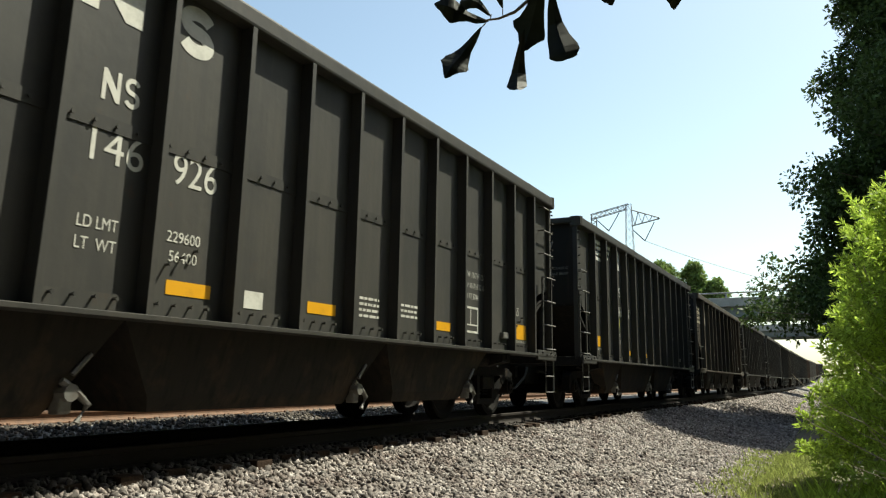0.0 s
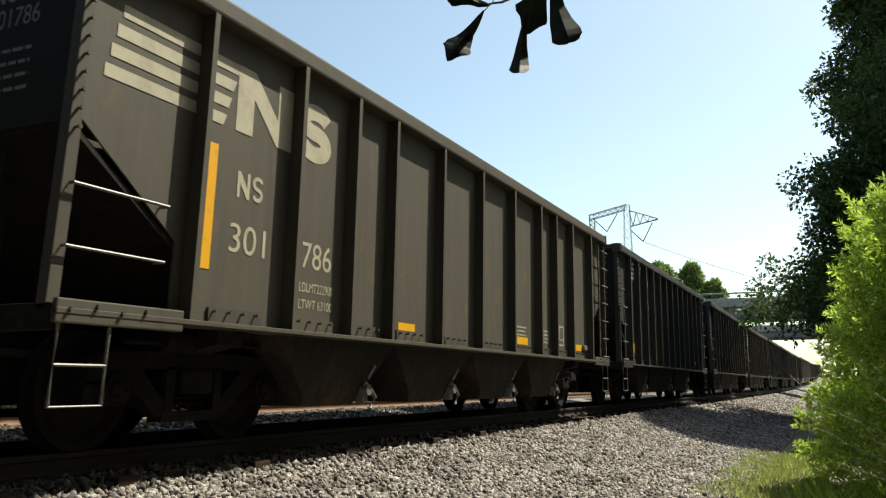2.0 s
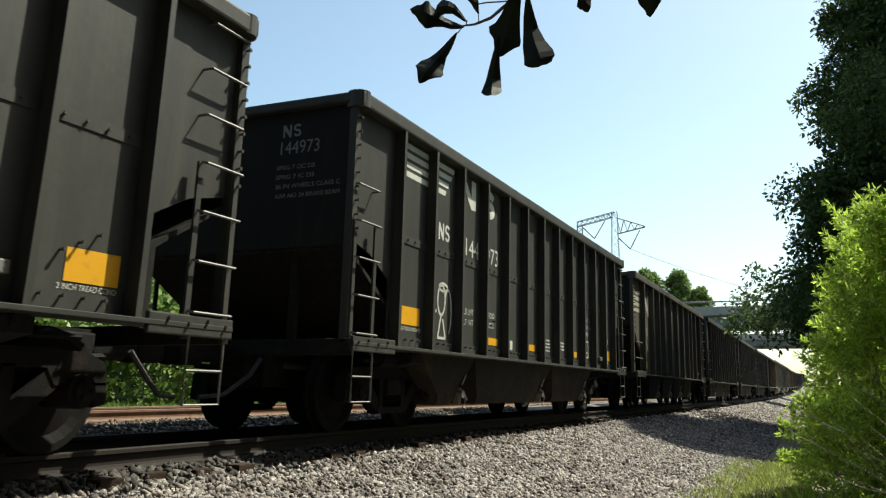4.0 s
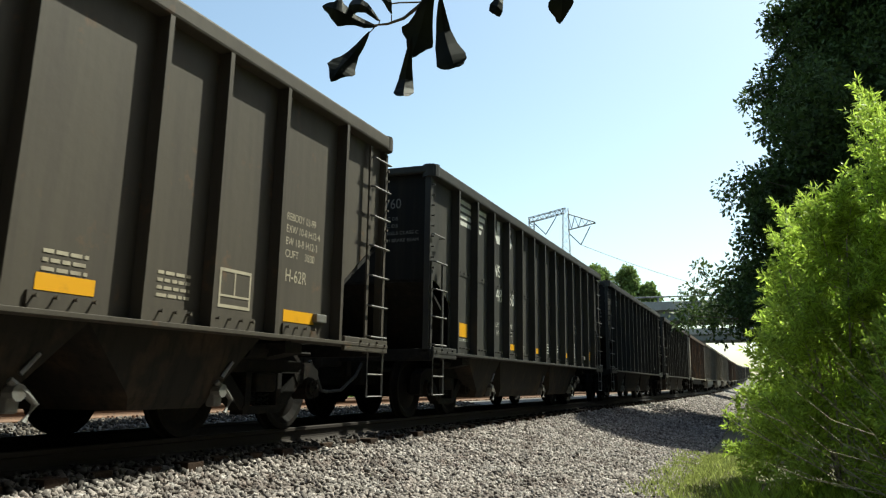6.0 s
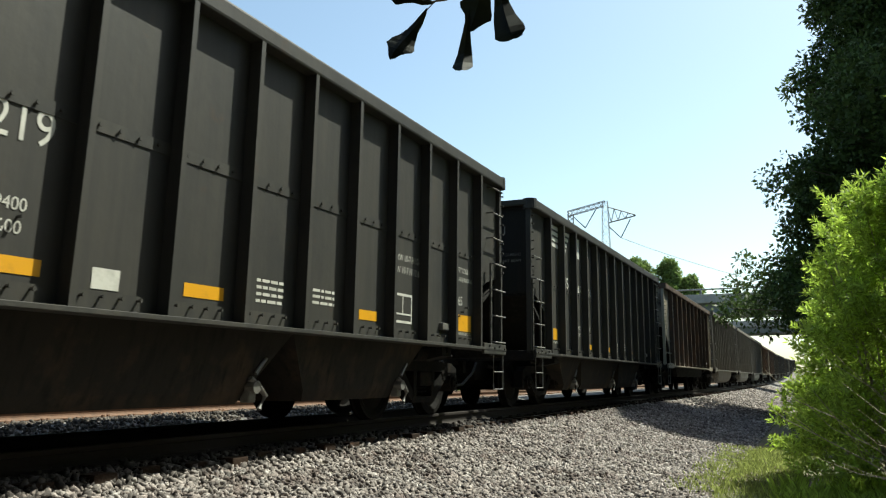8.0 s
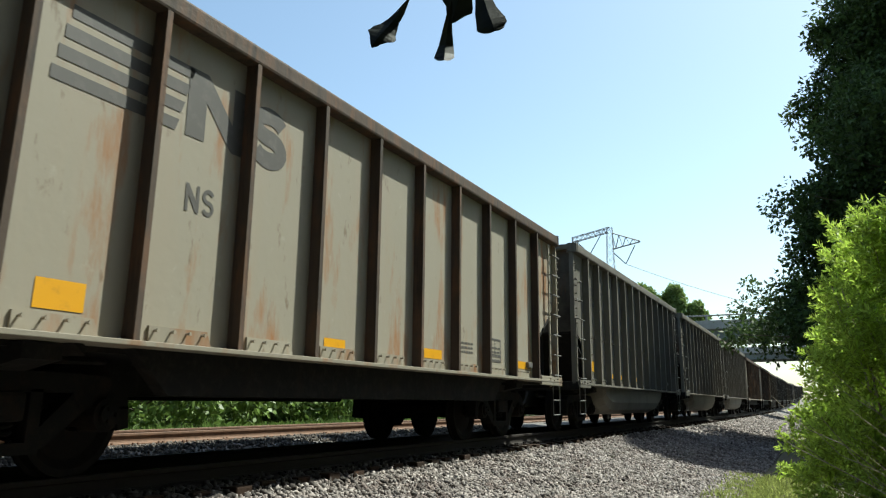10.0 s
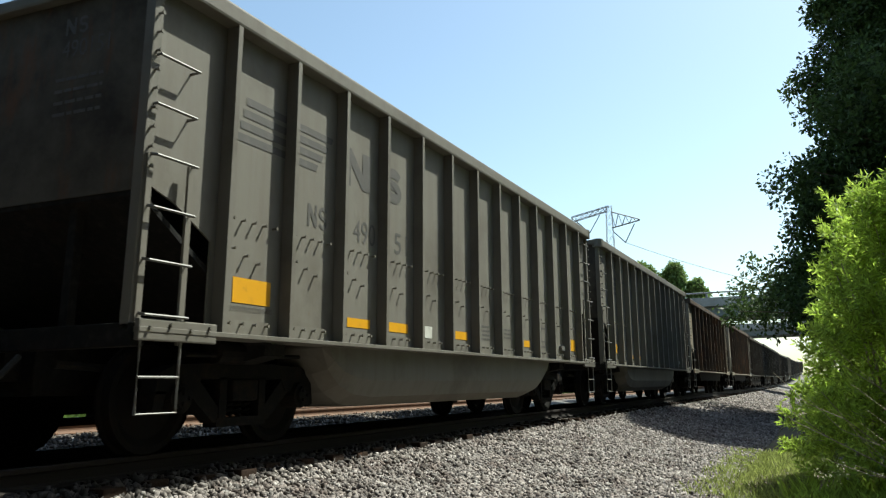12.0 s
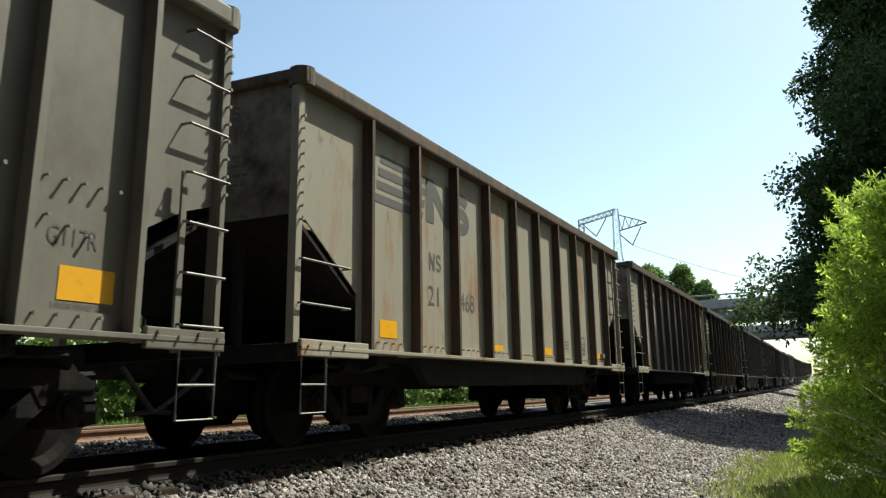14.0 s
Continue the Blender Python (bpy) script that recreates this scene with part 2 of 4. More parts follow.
def quads(name, corners, mat):
    """corners: array n x 4 x 3."""
    corners = np.asarray(corners, dtype=np.float32)
    n = len(corners)
    me = bpy.data.meshes.new(name)
    me.vertices.add(4 * n), me.loops.add(4 * n), me.polygons.add(n)
    me.vertices.foreach_set("co", corners.ravel())
    me.loops.foreach_set("vertex_index", np.arange(4 * n, dtype=np.int32))
    me.polygons.foreach_set("loop_start", np.arange(0, 4 * n, 4, dtype=np.int32))
    me.update(calc_edges=True)
    me.materials.append(mat)
    return me


# ---- the line of the track ----
def bend(s):
    """Sideways shift and rise of the line s metres ahead."""
    e = max(0.0, s - 60.0)
    f = min(e, 240.0)
    return -f * (2 * e - f) / 60000.0, f * f / 19000.0


def swept(name, profile, s_list, mat, closed=True):
    """A profile (x, z pairs) drawn along the track."""
    vs, fs, n = [], [], len(profile)
    for s in s_list:
        dx, dz = bend(s)
        vs += [(x + dx, s, z + dz) for x, z in profile]
    for i in range(len(s_list) - 1):
        for k in range(n if closed else n - 1):
            a, b = i * n + k, i * n + (k + 1) % n
            fs.append((a, b, b + n, a + n))
    if closed:
        fs += [tuple(range(n))[::-1], tuple(range((len(s_list) - 1) * n, len(s_list) * n))]
    return raw(name, vs, fs, mat)


STEPS = [-80, -40] + list(range(-20, 60, 4)) + list(range(60, 420, 15)) + [450, 600, 900]


# ---- ground, tracks ----
def ground():
    me = swept("ground", PROFILE, STEPS + [2500], M["soil"], closed=False)
    me.materials.append(M["bed"])
    for p in me.polygons:
        x = sum(me.vertices[i].co.x for i in p.vertices) / 4 - bend(sum(me.vertices[i].co.y for i in p.vertices) / 4)[0]
        p.material_index = 1 if -9.6 < x < 4.4 else 0
    ob = new("ground", me)
    tagged(ob, "dry soil with a grey stone ballast bed", "ground", kind="structure")


def rail_profile(x, z):
    half = [(0.075, 0), (0.075, 0.012), (0.02, 0.03), (0.011, 0.05), (0.011, 0.12), (0.036, 0.135), (0.036, 0.165), (0.03, 0.172)]
    return [(x + a, z - 0.172 + b) for a, b in half] + [(x - a, z - 0.172 + b) for a, b in half[::-1]]


def track(name, centre, z, label, tie_from, tie_to, pitch, steel, wood):
    e = new(name)
    tagged(e, label, "railway track", kind="structure")
    for x in (centre - 0.752, centre + 0.752):
        me = swept("rail", rail_profile(x, z), STEPS, M[steel])
        me.materials.append(M["railtop"])
        for p in me.polygons:
            if p.normal.z > 0.9 and p.center.z > z - 0.02:
                p.material_index = 1
        part("rail", me, None, e, "polished steel rail with rusty sides")
    bm = bmesh.new()
    box(bm, -1.12, 1.12, -0.115, 0.115, -0.17, 0, 0.012)
    me = finish("tie", bm)
    me.materials.append(M[wood])
    bm = bmesh.new()
    for sx in (-0.752, 0.752):
        box(bm, sx - 0.17, sx + 0.17, -0.09, 0.09, 0.0, 0.016)
        for dx in (-0.1, 0.1):
            for dy in (-0.05, 0.05):
                box(bm, sx + dx - 0.016, sx + dx + 0.016, dy - 0.016, dy + 0.016, 0.016, 0.045)
    plate = finish("tie_plates", bm)
    plate.materials.append(M[steel])
    rng = random.Random(int(centre * 10) + 5)
    s = tie_from
    while s < tie_to:
        dx, dz = bend(s)
        t = part("tie", me, None, e, at=pose(centre + dx + rng.uniform(-0.06, 0.06), s, z - 0.186 + dz + rng.uniform(-0.012, 0.004), 0, 0, rng.uniform(-1.2, 1.2)))
        if s < 40:
            part("tie_plates", plate, None, t)
        s += pitch


# ---- rail cars ----
SILL = 0.96


def even(half, bay, n):
    return [-half + bay + (2 * half - 2 * bay) * i / (n - 1) for i in range(n)]


KINDS = {  # rim height, half length, end bay, ribs along the body, shape of the end opening
    "hopper": dict(top=3.72, half=6.72, bay=1.08, ribs=even(6.72, 1.08, 13), cut="low", emblem=2.12, mark=1.50, num=1.05),
    "slope": dict(top=3.66, half=7.11, bay=1.27, ribs=[a - 7.11 for a in (1.27, 2.60, 3.62, 4.49, 5.79, 7.11, 8.43, 9.73, 10.60, 11.62, 12.95)], cut="tri", emblem=1.68, mark=1.11, num=0.63),
    "tub": dict(top=3.84, half=6.70, bay=0.98, ribs=even(6.70, 0.98, 13), cut="low", emblem=1.74, mark=1.16, num=1.14),
    "flat": dict(top=3.72, half=6.75, bay=1.38, ribs=even(6.75, 1.38, 10), cut="tri", emblem=1.72, mark=1.10, num=0.65),
}
PX, RX = 1.465, 1.60   # side sheet and rib faces


def wheelset_mesh():
    bm = bmesh.new()
    prof = [(0.09, 0.78), (0.12, 0.81), (0.33, 0.76), (0.40, 0.80), (0.455, 0.80), (0.462, 0.715), (0.485, 0.70), (0.485, 0.672), (0.40, 0.665), (0.33, 0.70), (0.12, 0.66), (0.09, 0.62)]
    for sx in (-1, 1):
        seg = 28
        rings = [[bm.verts.new((sx * x, r * math.cos(a), r * math.sin(a))) for r, x in prof] for a in (2 * math.pi * k / seg for k in range(seg))]
        for k in range(seg):
            a, b = rings[k], rings[(k + 1) % seg]
            for i in range(len(prof)):
                j = (i + 1) % len(prof)
                bm.faces.new([a[i], a[j], b[j], b[i]])
        for a in (0.4, 2.5, 4.6):
            disc(bm, (sx * 1.13, 0.05 * math.cos(a), 0.05 * math.sin(a)), (1, 0, 0), 0.014, 0.03, 6)
    disc(bm, (0, 0, 0), (1, 0, 0), 0.085, 2.2, 14)
    return finish("wheelset", bm)


def side_frame_mesh():
    bm = bmesh.new()
    x0, x1 = 0.93, 1.09
    # top member, with the pedestal jaws, and the slanted lower member
    solid(bm, [(-1.15, 0.50), (-1.13, 0.66), (-0.95, 0.74), (-0.45, 0.76), (0.45, 0.76), (0.95, 0.74), (1.13, 0.66), (1.15, 0.50), (0.68, 0.50), (0.60, 0.62), (-0.60, 0.62), (-0.68, 0.50)], "x", x0, x1)
    for s in (-1, 1):
        pts = [(0.62 * s, 0.62), (0.74 * s, 0.50), (0.40 * s, 0.24), (0.26 * s, 0.24), (0.26 * s, 0.30)]
        solid(bm, pts if s > 0 else pts[::-1], "x", x0 + 0.01, x1 - 0.01)
        box(bm, x0, x1, min(0.24 * s, 0.34 * s), max(0.24 * s, 0.34 * s), 0.28, 0.64)
        pts = [(1.15 * s, 0.52), (1.17 * s, 0.36), (1.06 * s, 0.34), (1.02 * s, 0.52)]
        solid(bm, pts if s > 0 else pts[::-1], "x", x0, x1)
    box(bm, x0 + 0.005, x1 - 0.005, -0.36, 0.36, 0.2, 0.28)
    return finish("side_frame", bm)


def spring_mesh():
    bm = bmesh.new()
    for cy in (0.0,):
        pts = [(1.0 + 0.05 * math.cos(a), cy + 0.05 * math.sin(a), 0.29 + 0.21 * a / (2 * math.pi * 4)) for a in (k * 2 * math.pi / 8 for k in range(33))]
        tube(bm, pts, 0.014, 4)
    return finish("coil_spring", bm)


def bearing_mesh():
    bm = bmesh.new()
    disc(bm, (1.04, 0, 0), (1, 0, 0), 0.125, 0.2, 18)
    disc(bm, (1.15, 0, 0), (1, 0, 0), 0.085, 0.05, 14)
    for a in range(3):
        disc(bm, (1.18, 0.05 * math.cos(a * 2.09), 0.05 * math.sin(a * 2.09)), (1, 0, 0), 0.016, 0.03, 6)
    return finish("bearing_cap", bm)


SHARED = {}


def shared(key, make, mat):
    if key not in SHARED:
        SHARED[key] = make()
        SHARED[key].materials.append(mat)
    return SHARED[key]


def bolts(bm, x, y, z, n, width, drop, out):
    for i in range(n):
        p = Vector((x, y + (i / (n - 1) - 0.5) * width, z - drop * i))
        tube(bm, [p, p + Vector((out, 0, 0))], 0.011, 5)
        tube(bm, [p + Vector((out, 0, 0)), p + Vector((out + 0.01, 0, 0))], 0.017, 6)


def bolts_up(bm, x, y, z, n, step):
    for i in range(n):
        p = Vector((x, y, z + i * step))
        tube(bm, [p, p + Vector((0.04, 0, 0))], 0.012, 5)
        tube(bm, [p + Vector((0.04, 0, 0)), p + Vector((0.05, 0, 0))], 0.018, 6)


def railcar(kind, paint):
    k = KINDS[kind]
    top, bay = k["top"], k["bay"]
    body, dark = M[paint], M["under"]
    frame_paint = M["rust"] if paint == "pale" else body
    e = new("rail_car")
    HALF, ribs = k["half"], k["ribs"]
    LB, TRUCK = 2 * HALF, HALF - 1.95
    chord_z = top - 0.17
    cut_z = SILL + (1.12 if k["cut"] == "low" else 1.35)
    edge = HALF - 0.10
    # sides
    for s in (-1, 1):
        if k["cut"] == "low":
            end = [(edge, cut_z), (HALF - bay + 0.55, cut_z - 0.10), (HALF - bay + 0.08, cut_z - 0.34), (HALF - bay + 0.08, SILL + 0.02)]
        else:
            end = [(edge, cut_z), (HALF - bay + 0.12, SILL + 0.62), (HALF - bay + 0.12, SILL + 0.02)]
        outline = [(edge, chord_z)] + end + [(-y, z) for y, z in end[::-1]] + [(-edge, chord_z)]
        bm = bmesh.new()
        solid(bm, outline, "x", min(s * PX, s * (PX - 0.018)), max(s * PX, s * (PX - 0.018)))
        part("side_sheet", bm, body, e)
        bm = bmesh.new()
        a, b = sorted((s * 1.38, s * 1.605))
        box(bm, a, b, -HALF, HALF, chord_z, top, 0.025)
        part("top_chord", bm, frame_paint, e, "worn steel top chord")
        bm = bmesh.new()
        a, b = sorted((s * 1.30, s * 1.61))
        box(bm, a, b, -HALF + 0.02, HALF - 0.02, SILL - 0.02, SILL + 0.02, 0.006)
        a, b = sorted((s * 1.56, s * 1.605))
        for q in (-1, 1):
            y0, y1 = sorted((q * (HALF - 0.02), q * (HALF - bay + 0.1)))
            box(bm, a, b, y0, y1, SILL - 0.08, SILL + 0.08, 0.012)
            for j in range(4):
                disc(bm, (s * 1.605, q * (HALF - 0.12 - j * 0.22), SILL + 0.01 + 0.03 * (j % 2)), (1, 0, 0), 0.016, 0.05, 6)
        part("side_sill", bm, body, e)
        # ribs
        def rib():
            bm = bmesh.new()
            box(bm, 0, RX - PX - 0.012, -0.012, 0.012, SILL + 0.02, chord_z)
            box(bm, RX - PX - 0.012, RX - PX, -0.030, 0.030, SILL + 0.02, chord_z)
            return finish("rib", bm)
        me = shared(("rib", kind, paint), rib, frame_paint)
        for y in ribs:
            part("rib", me, None, e, at=pose(s * PX, y, 0, 0, 0, 0 if s > 0 else 180))
        # corner posts
        for q in (-1, 1):
            bm = bmesh.new()
            a, b = sorted((s * (PX - 0.03), s * (PX + 0.06)))
            y0, y1 = sorted((q * HALF, q * (HALF - 0.10)))
            box(bm, a, b, y0, y1, SILL, chord_z, 0.006)
            part("corner_post", bm, body, e)
        # foot plates and bolts in each panel
        if s > 0:
            def foot():
                bm = bmesh.new()
                solid(bm, [(-0.36, 0), (0.36, 0), (0.30, 0.13), (-0.36, 0.13)], "x", 0, 0.02)
                return finish("foot_plate", bm)
            plate = shared(("foot", kind, paint), foot, body)
            if kind == "hopper":
                def lap():
                    b2 = bmesh.new()
                    pitch = ribs[1] - ribs[0]
                    solid(b2, [(-pitch / 2 + 0.013, -0.05), (pitch / 2 - 0.013, -0.05), (pitch / 2 - 0.013, 0.05), (-pitch / 2 + 0.013, 0.05)], "x", 0, 0.009)
                    return finish("lap_strip", b2)
                strip = shared(("lap", kind, paint), lap, body)
                for p, q in zip(ribs, ribs[1:]):
                    part("lap_strip", strip, None, e, at=pose(PX, (p + q) / 2, SILL + 1.33))
            bm = bmesh.new()
            for y in [(p + q) / 2 for p, q in zip(ribs, ribs[1:])]:
                part("foot_plate", plate, None, e, at=pose(PX, y, SILL + 0.02))
                bolts(bm, PX + 0.02, y - 0.04, SILL + 0.115, 4, 0.54, 0.0, 0.035)
                if kind == "hopper":
                    bolts(bm, PX, y, SILL + 1.33, 4, 0.6, 0.0, 0.02)
                elif kind == "tub":
                    bolts(bm, PX, y, SILL + 1.02, 5, 0.62, 0.0, 0.045)
                    bolts(bm, PX, y - 0.1, SILL + 0.76, 3, 0.36, 0.05, 0.045)
            for y in (ribs[3] + 0.4, ribs[-2] + 0.45):
                if kind == "hopper":
                    bolts(bm, PX, y, SILL + 0.42, 3, 0.3, -0.07, 0.045)
            for q in (-1, 1):
                bolts_up(bm, PX + 0.06, q * (HALF - 0.05), SILL + 1.22, 9, 0.155 if k["cut"] == "low" else 0.13)
            tagged(part("bolts", bm, body, e), kind="stuff")
    # ends
    for q in (-1, 1):
        bm = bmesh.new()
        y0, y1 = sorted((q * (HALF - 0.06), q * (HALF - 0.09)))
        box(bm, -PX + 0.02, PX - 0.02, y0, y1, cut_z - 0.06, top - 0.02)
        part("end_sheet", bm, M["sootpale"] if paint == "pale" else M["sooted"] if paint == "grey" else M["endshade"], e)
        bm = bmesh.new()
        y0, y1 = sorted((q * (HALF - 0.16), q * (HALF + 0.03)))
        box(bm, -1.50, 1.50, y0, y1, top - 0.12, top - 0.004, 0.03)
        part("end_chord", bm, frame_paint, e)
        for s in (-1, 1):
            bm = bmesh.new()
            disc(bm, (s * 1.49, q * (HALF - 0.09), top - 0.085), (0, 0, 1), 0.128, 0.185, 18)
            part("corner_cap", bm, frame_paint, e, smooth=False)
        bm = bmesh.new()
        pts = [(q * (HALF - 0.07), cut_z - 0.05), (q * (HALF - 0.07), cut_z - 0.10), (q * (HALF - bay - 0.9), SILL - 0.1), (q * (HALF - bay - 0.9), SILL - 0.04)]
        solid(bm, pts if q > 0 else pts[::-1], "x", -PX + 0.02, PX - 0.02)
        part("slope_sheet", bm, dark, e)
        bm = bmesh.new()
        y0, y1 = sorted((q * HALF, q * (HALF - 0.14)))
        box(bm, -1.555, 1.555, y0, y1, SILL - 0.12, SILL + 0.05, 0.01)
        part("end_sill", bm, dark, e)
        # coupler with its knuckle
        bm = bmesh.new()
        y0, y1 = sorted((q * (HALF - 0.3), q * (HALF + 0.55)))
        box(bm, -0.11, 0.11, y0, y1, 0.76, 0.96, 0.03)
        y0, y1 = sorted((q * (HALF + 0.50), q * (HALF + 0.86)))
        box(bm, -0.19, 0.14, y0, y1, 0.72, 1.0, 0.06)
        part("coupler", bm, M["castings"], e)
        # air hose
        bm = bmesh.new()
        tube(bm, [(0.5, q * (HALF + 0.02), 0.8), (0.5, q * (HALF + 0.2), 0.62), (0.42, q * (HALF + 0.5), 0.42), (0.35, q * (HALF + 0.8), 0.40)], 0.025, 6)
        part("air_hose", bm, M["coal"], e)
        # posts that hold the slope sheet
        for x in (-0.75, 0.75):
            bm = bmesh.new()
            y0, y1 = sorted((q * (HALF - 0.12), q * (HALF - 0.2)))
            box(bm, x - 0.04, x + 0.04, y0, y1, SILL + 0.02, cut_z - 0.05)
            part("end_post", bm, dark, e)
        # ladders and steps, at both sides
        for s in (-1, 1):
            lx = s * (PX + 0.07)
            ya, yb = HALF - 0.06, HALF - 0.52
            tall = k["cut"] == "tri" and q > 0
            lad_top = top - 0.22 if tall else SILL + 1.32
            if k["cut"] == "low" or tall:
                bm = bmesh.new()
                for y in (ya, yb):
                    a, b = sorted((lx - 0.012, lx + 0.012))
                    y0, y1 = sorted((q * y - 0.03, q * y + 0.03))
                    box(bm, a, b, y0, y1, SILL - 0.1, lad_top)
                lad = part("ladder", bm, body, e)
                for j in range(7 if tall else 4):
                    z = SILL + 0.12 + j * (0.37 if tall else 0.40)
                    bm = bmesh.new()
                    tube(bm, [(lx, q * ya, z), (lx + s * 0.07, q * ya, z - 0.015), (lx + s * 0.07, q * yb, z - 0.015), (lx, q * yb, z)], 0.012, 6)
                    part("rung", bm, M["bright"], lad)
            for j in range((3 if q > 0 else 1 if kind == "hopper" else 2) if k["cut"] == "low" else 0 if tall else 2):
                z = SILL + 1.72 + j * 0.40 if k["cut"] == "low" else SILL + 0.42 + j * 0.42
                bm = bmesh.new()
                x = s * PX
                y2 = yb if k["cut"] == "low" else HALF - 0.95
                tube(bm, [(x, q * ya, z), (x + s * 0.10, q * ya, z), (x + s * 0.10, q * y2, z), (x, q * y2, z)], 0.012, 6)
                part("grab_iron", bm, M["bright"], e)
            bm = bmesh.new()
            x = s * 1.57
            tube(bm, [(x, q * (HALF - 0.08), SILL - 0.05), (x, q * (HALF - 0.08), 0.36), (x, q * (HALF - 0.50), 0.36), (x, q * (HALF - 0.50), SILL - 0.05)], 0.013, 6)
            tube(bm, [(x, q * (HALF - 0.08), 0.62), (x, q * (HALF - 0.50), 0.62)], 0.012, 6)
            part("sill_step", bm, M["bright"], e)
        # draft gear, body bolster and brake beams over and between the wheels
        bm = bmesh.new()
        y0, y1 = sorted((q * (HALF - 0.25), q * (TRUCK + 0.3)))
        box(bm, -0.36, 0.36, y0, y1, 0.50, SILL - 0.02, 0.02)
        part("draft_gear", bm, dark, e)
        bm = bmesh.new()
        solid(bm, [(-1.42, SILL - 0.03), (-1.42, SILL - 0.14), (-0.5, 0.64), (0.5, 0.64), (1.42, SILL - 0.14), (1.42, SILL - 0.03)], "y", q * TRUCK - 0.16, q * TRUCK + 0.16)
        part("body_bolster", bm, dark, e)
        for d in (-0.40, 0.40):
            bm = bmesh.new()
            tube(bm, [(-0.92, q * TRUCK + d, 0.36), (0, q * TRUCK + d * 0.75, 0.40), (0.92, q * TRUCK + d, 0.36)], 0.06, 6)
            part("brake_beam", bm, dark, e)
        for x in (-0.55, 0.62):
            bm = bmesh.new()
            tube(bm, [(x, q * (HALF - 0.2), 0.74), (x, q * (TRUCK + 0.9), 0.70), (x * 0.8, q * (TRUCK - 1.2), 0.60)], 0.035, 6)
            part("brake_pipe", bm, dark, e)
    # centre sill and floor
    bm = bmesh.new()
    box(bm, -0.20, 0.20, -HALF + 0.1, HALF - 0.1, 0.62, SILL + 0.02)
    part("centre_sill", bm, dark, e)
    if kind in ("hopper", "slope"):
        if kind == "hopper":
            bays = [(-4.7, -3.85, -3.26, -2.88), (-2.86, -2.45, 0.46, 0.97), (0.99, 1.40, 3.43, 3.96)]
        else:
            span = (2 * TRUCK - 1.3) / 4
            mids = [-(TRUCK - 0.65) + span * (i + 0.5) for i in range(4)]
            bays = [(c - span / 2, c - 0.22 * span, c + 0.26 * span, c + span / 2 - 0.01) for c in mids]
        for t0, b0, b1, t1 in bays:
            bm = bmesh.new()
            up, low = 1.43, 1.24
            ring = [[bm.verts.new((sx * w, y, z)) for sx in (-1, 1)] for y, z, w in ((t0, SILL - 0.02, up), (b0, 0.40, 1.30), (b0 + 0.07, 0.29, low), (b1 - 0.07, 0.29, low), (b1, 0.40, 1.30), (t1, SILL - 0.02, up))]
            for p, q in zip(ring, ring[1:] + ring[:1]):
                bm.faces.new([p[0], q[0], q[1], p[1]])
            for sx in (0, 1):
                bm.faces.new([r[sx] for r in ring])
            bmesh.ops.triangulate(bm, faces=bm.faces[:])
            hop = part("hopper_bay", bm, M["dusty"], e)
            for s in (-1, 1):
                bm = bmesh.new()
                a, b = sorted((s * 1.26, s * 1.36))
                d = b1 + 0.02
                box(bm, a, b, d - 0.05, d + 0.06, 0.30, 0.46, 0.02)
                disc(bm, (s * 1.36, d, 0.44), (1, 0, 0), 0.06, 0.1, 10)
                tube(bm, [(s * 1.37, d - 0.06, 0.52), (s * 1.39, d + 0.06, 0.44), (s * 1.38, d + 0.17, 0.36), (s * 1.37, d + 0.1, 0.24)], 0.026, 6)
                tube(bm, [(s * 1.37, d + 0.02, 0.56), (s * 1.38, d + 0.15, 0.70)], 0.018, 6)
                part("door_latch", bm, M["bright"], hop, "worn steel door latch")
    elif kind == "tub":
        bm = bmesh.new()
        prof = [(-1.44, SILL), (-1.44, 0.60), (-1.36, 0.42), (-1.16, 0.32), (1.16, 0.32), (1.36, 0.42), (1.44, 0.60), (1.44, SILL)]
        rows = [(-3.85, 0.05), (-3.72, 0.45), (-3.5, 0.75), (-3.2, 0.93), (-2.8, 1.0), (2.8, 1.0), (3.2, 0.93), (3.5, 0.75), (3.72, 0.45), (3.85, 0.05)]
        rings = [[bm.verts.new((x, y, SILL - (SILL - z) * f)) for x, z in prof] for y, f in rows]
        for a, b in zip(rings, rings[1:]):
            for i in range(len(prof) - 1):
                bm.faces.new([a[i], a[i + 1], b[i + 1], b[i]])
        bm.faces.new(rings[0]), bm.faces.new(rings[-1][::-1])
        part("tub", bm, body, e, "rounded bathtub bottom", smooth=False)
    else:
        bm = bmesh.new()
        for s in (-1, 1):
            a, b = sorted((s * 1.30, s * 1.42))
            solid(bm, [(-4.0, SILL - 0.02), (-3.6, 0.60), (3.6, 0.60), (4.0, SILL - 0.02)], "x", a, b)
        box(bm, -1.3, 1.3, -HALF + 0.3, HALF - 0.3, SILL - 0.06, SILL - 0.01)
        part("underframe", bm, dark, e)
    # load of coal, just under the rim
    bm = bmesh.new()
    rng = random.Random(3)
    grid = [[bm.verts.new((-1.42 + 2.84 * i / 8, -HALF + 0.1 + (LB - 0.2) * j / 40, top - 0.45 + 0.25 * math.sin(math.pi * i / 8) * abs(math.sin(j * 0.5)) + rng.uniform(-0.04, 0.04))) for i in range(9)] for j in range(41)]
    for j in range(40):
        for i in range(8):
            bm.faces.new([grid[j][i], grid[j][i + 1], grid[j + 1][i + 1], grid[j + 1][i]])
    part("coal_load", bm, M["coal"], e)
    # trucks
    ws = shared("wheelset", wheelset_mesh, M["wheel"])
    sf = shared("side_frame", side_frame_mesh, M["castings"])
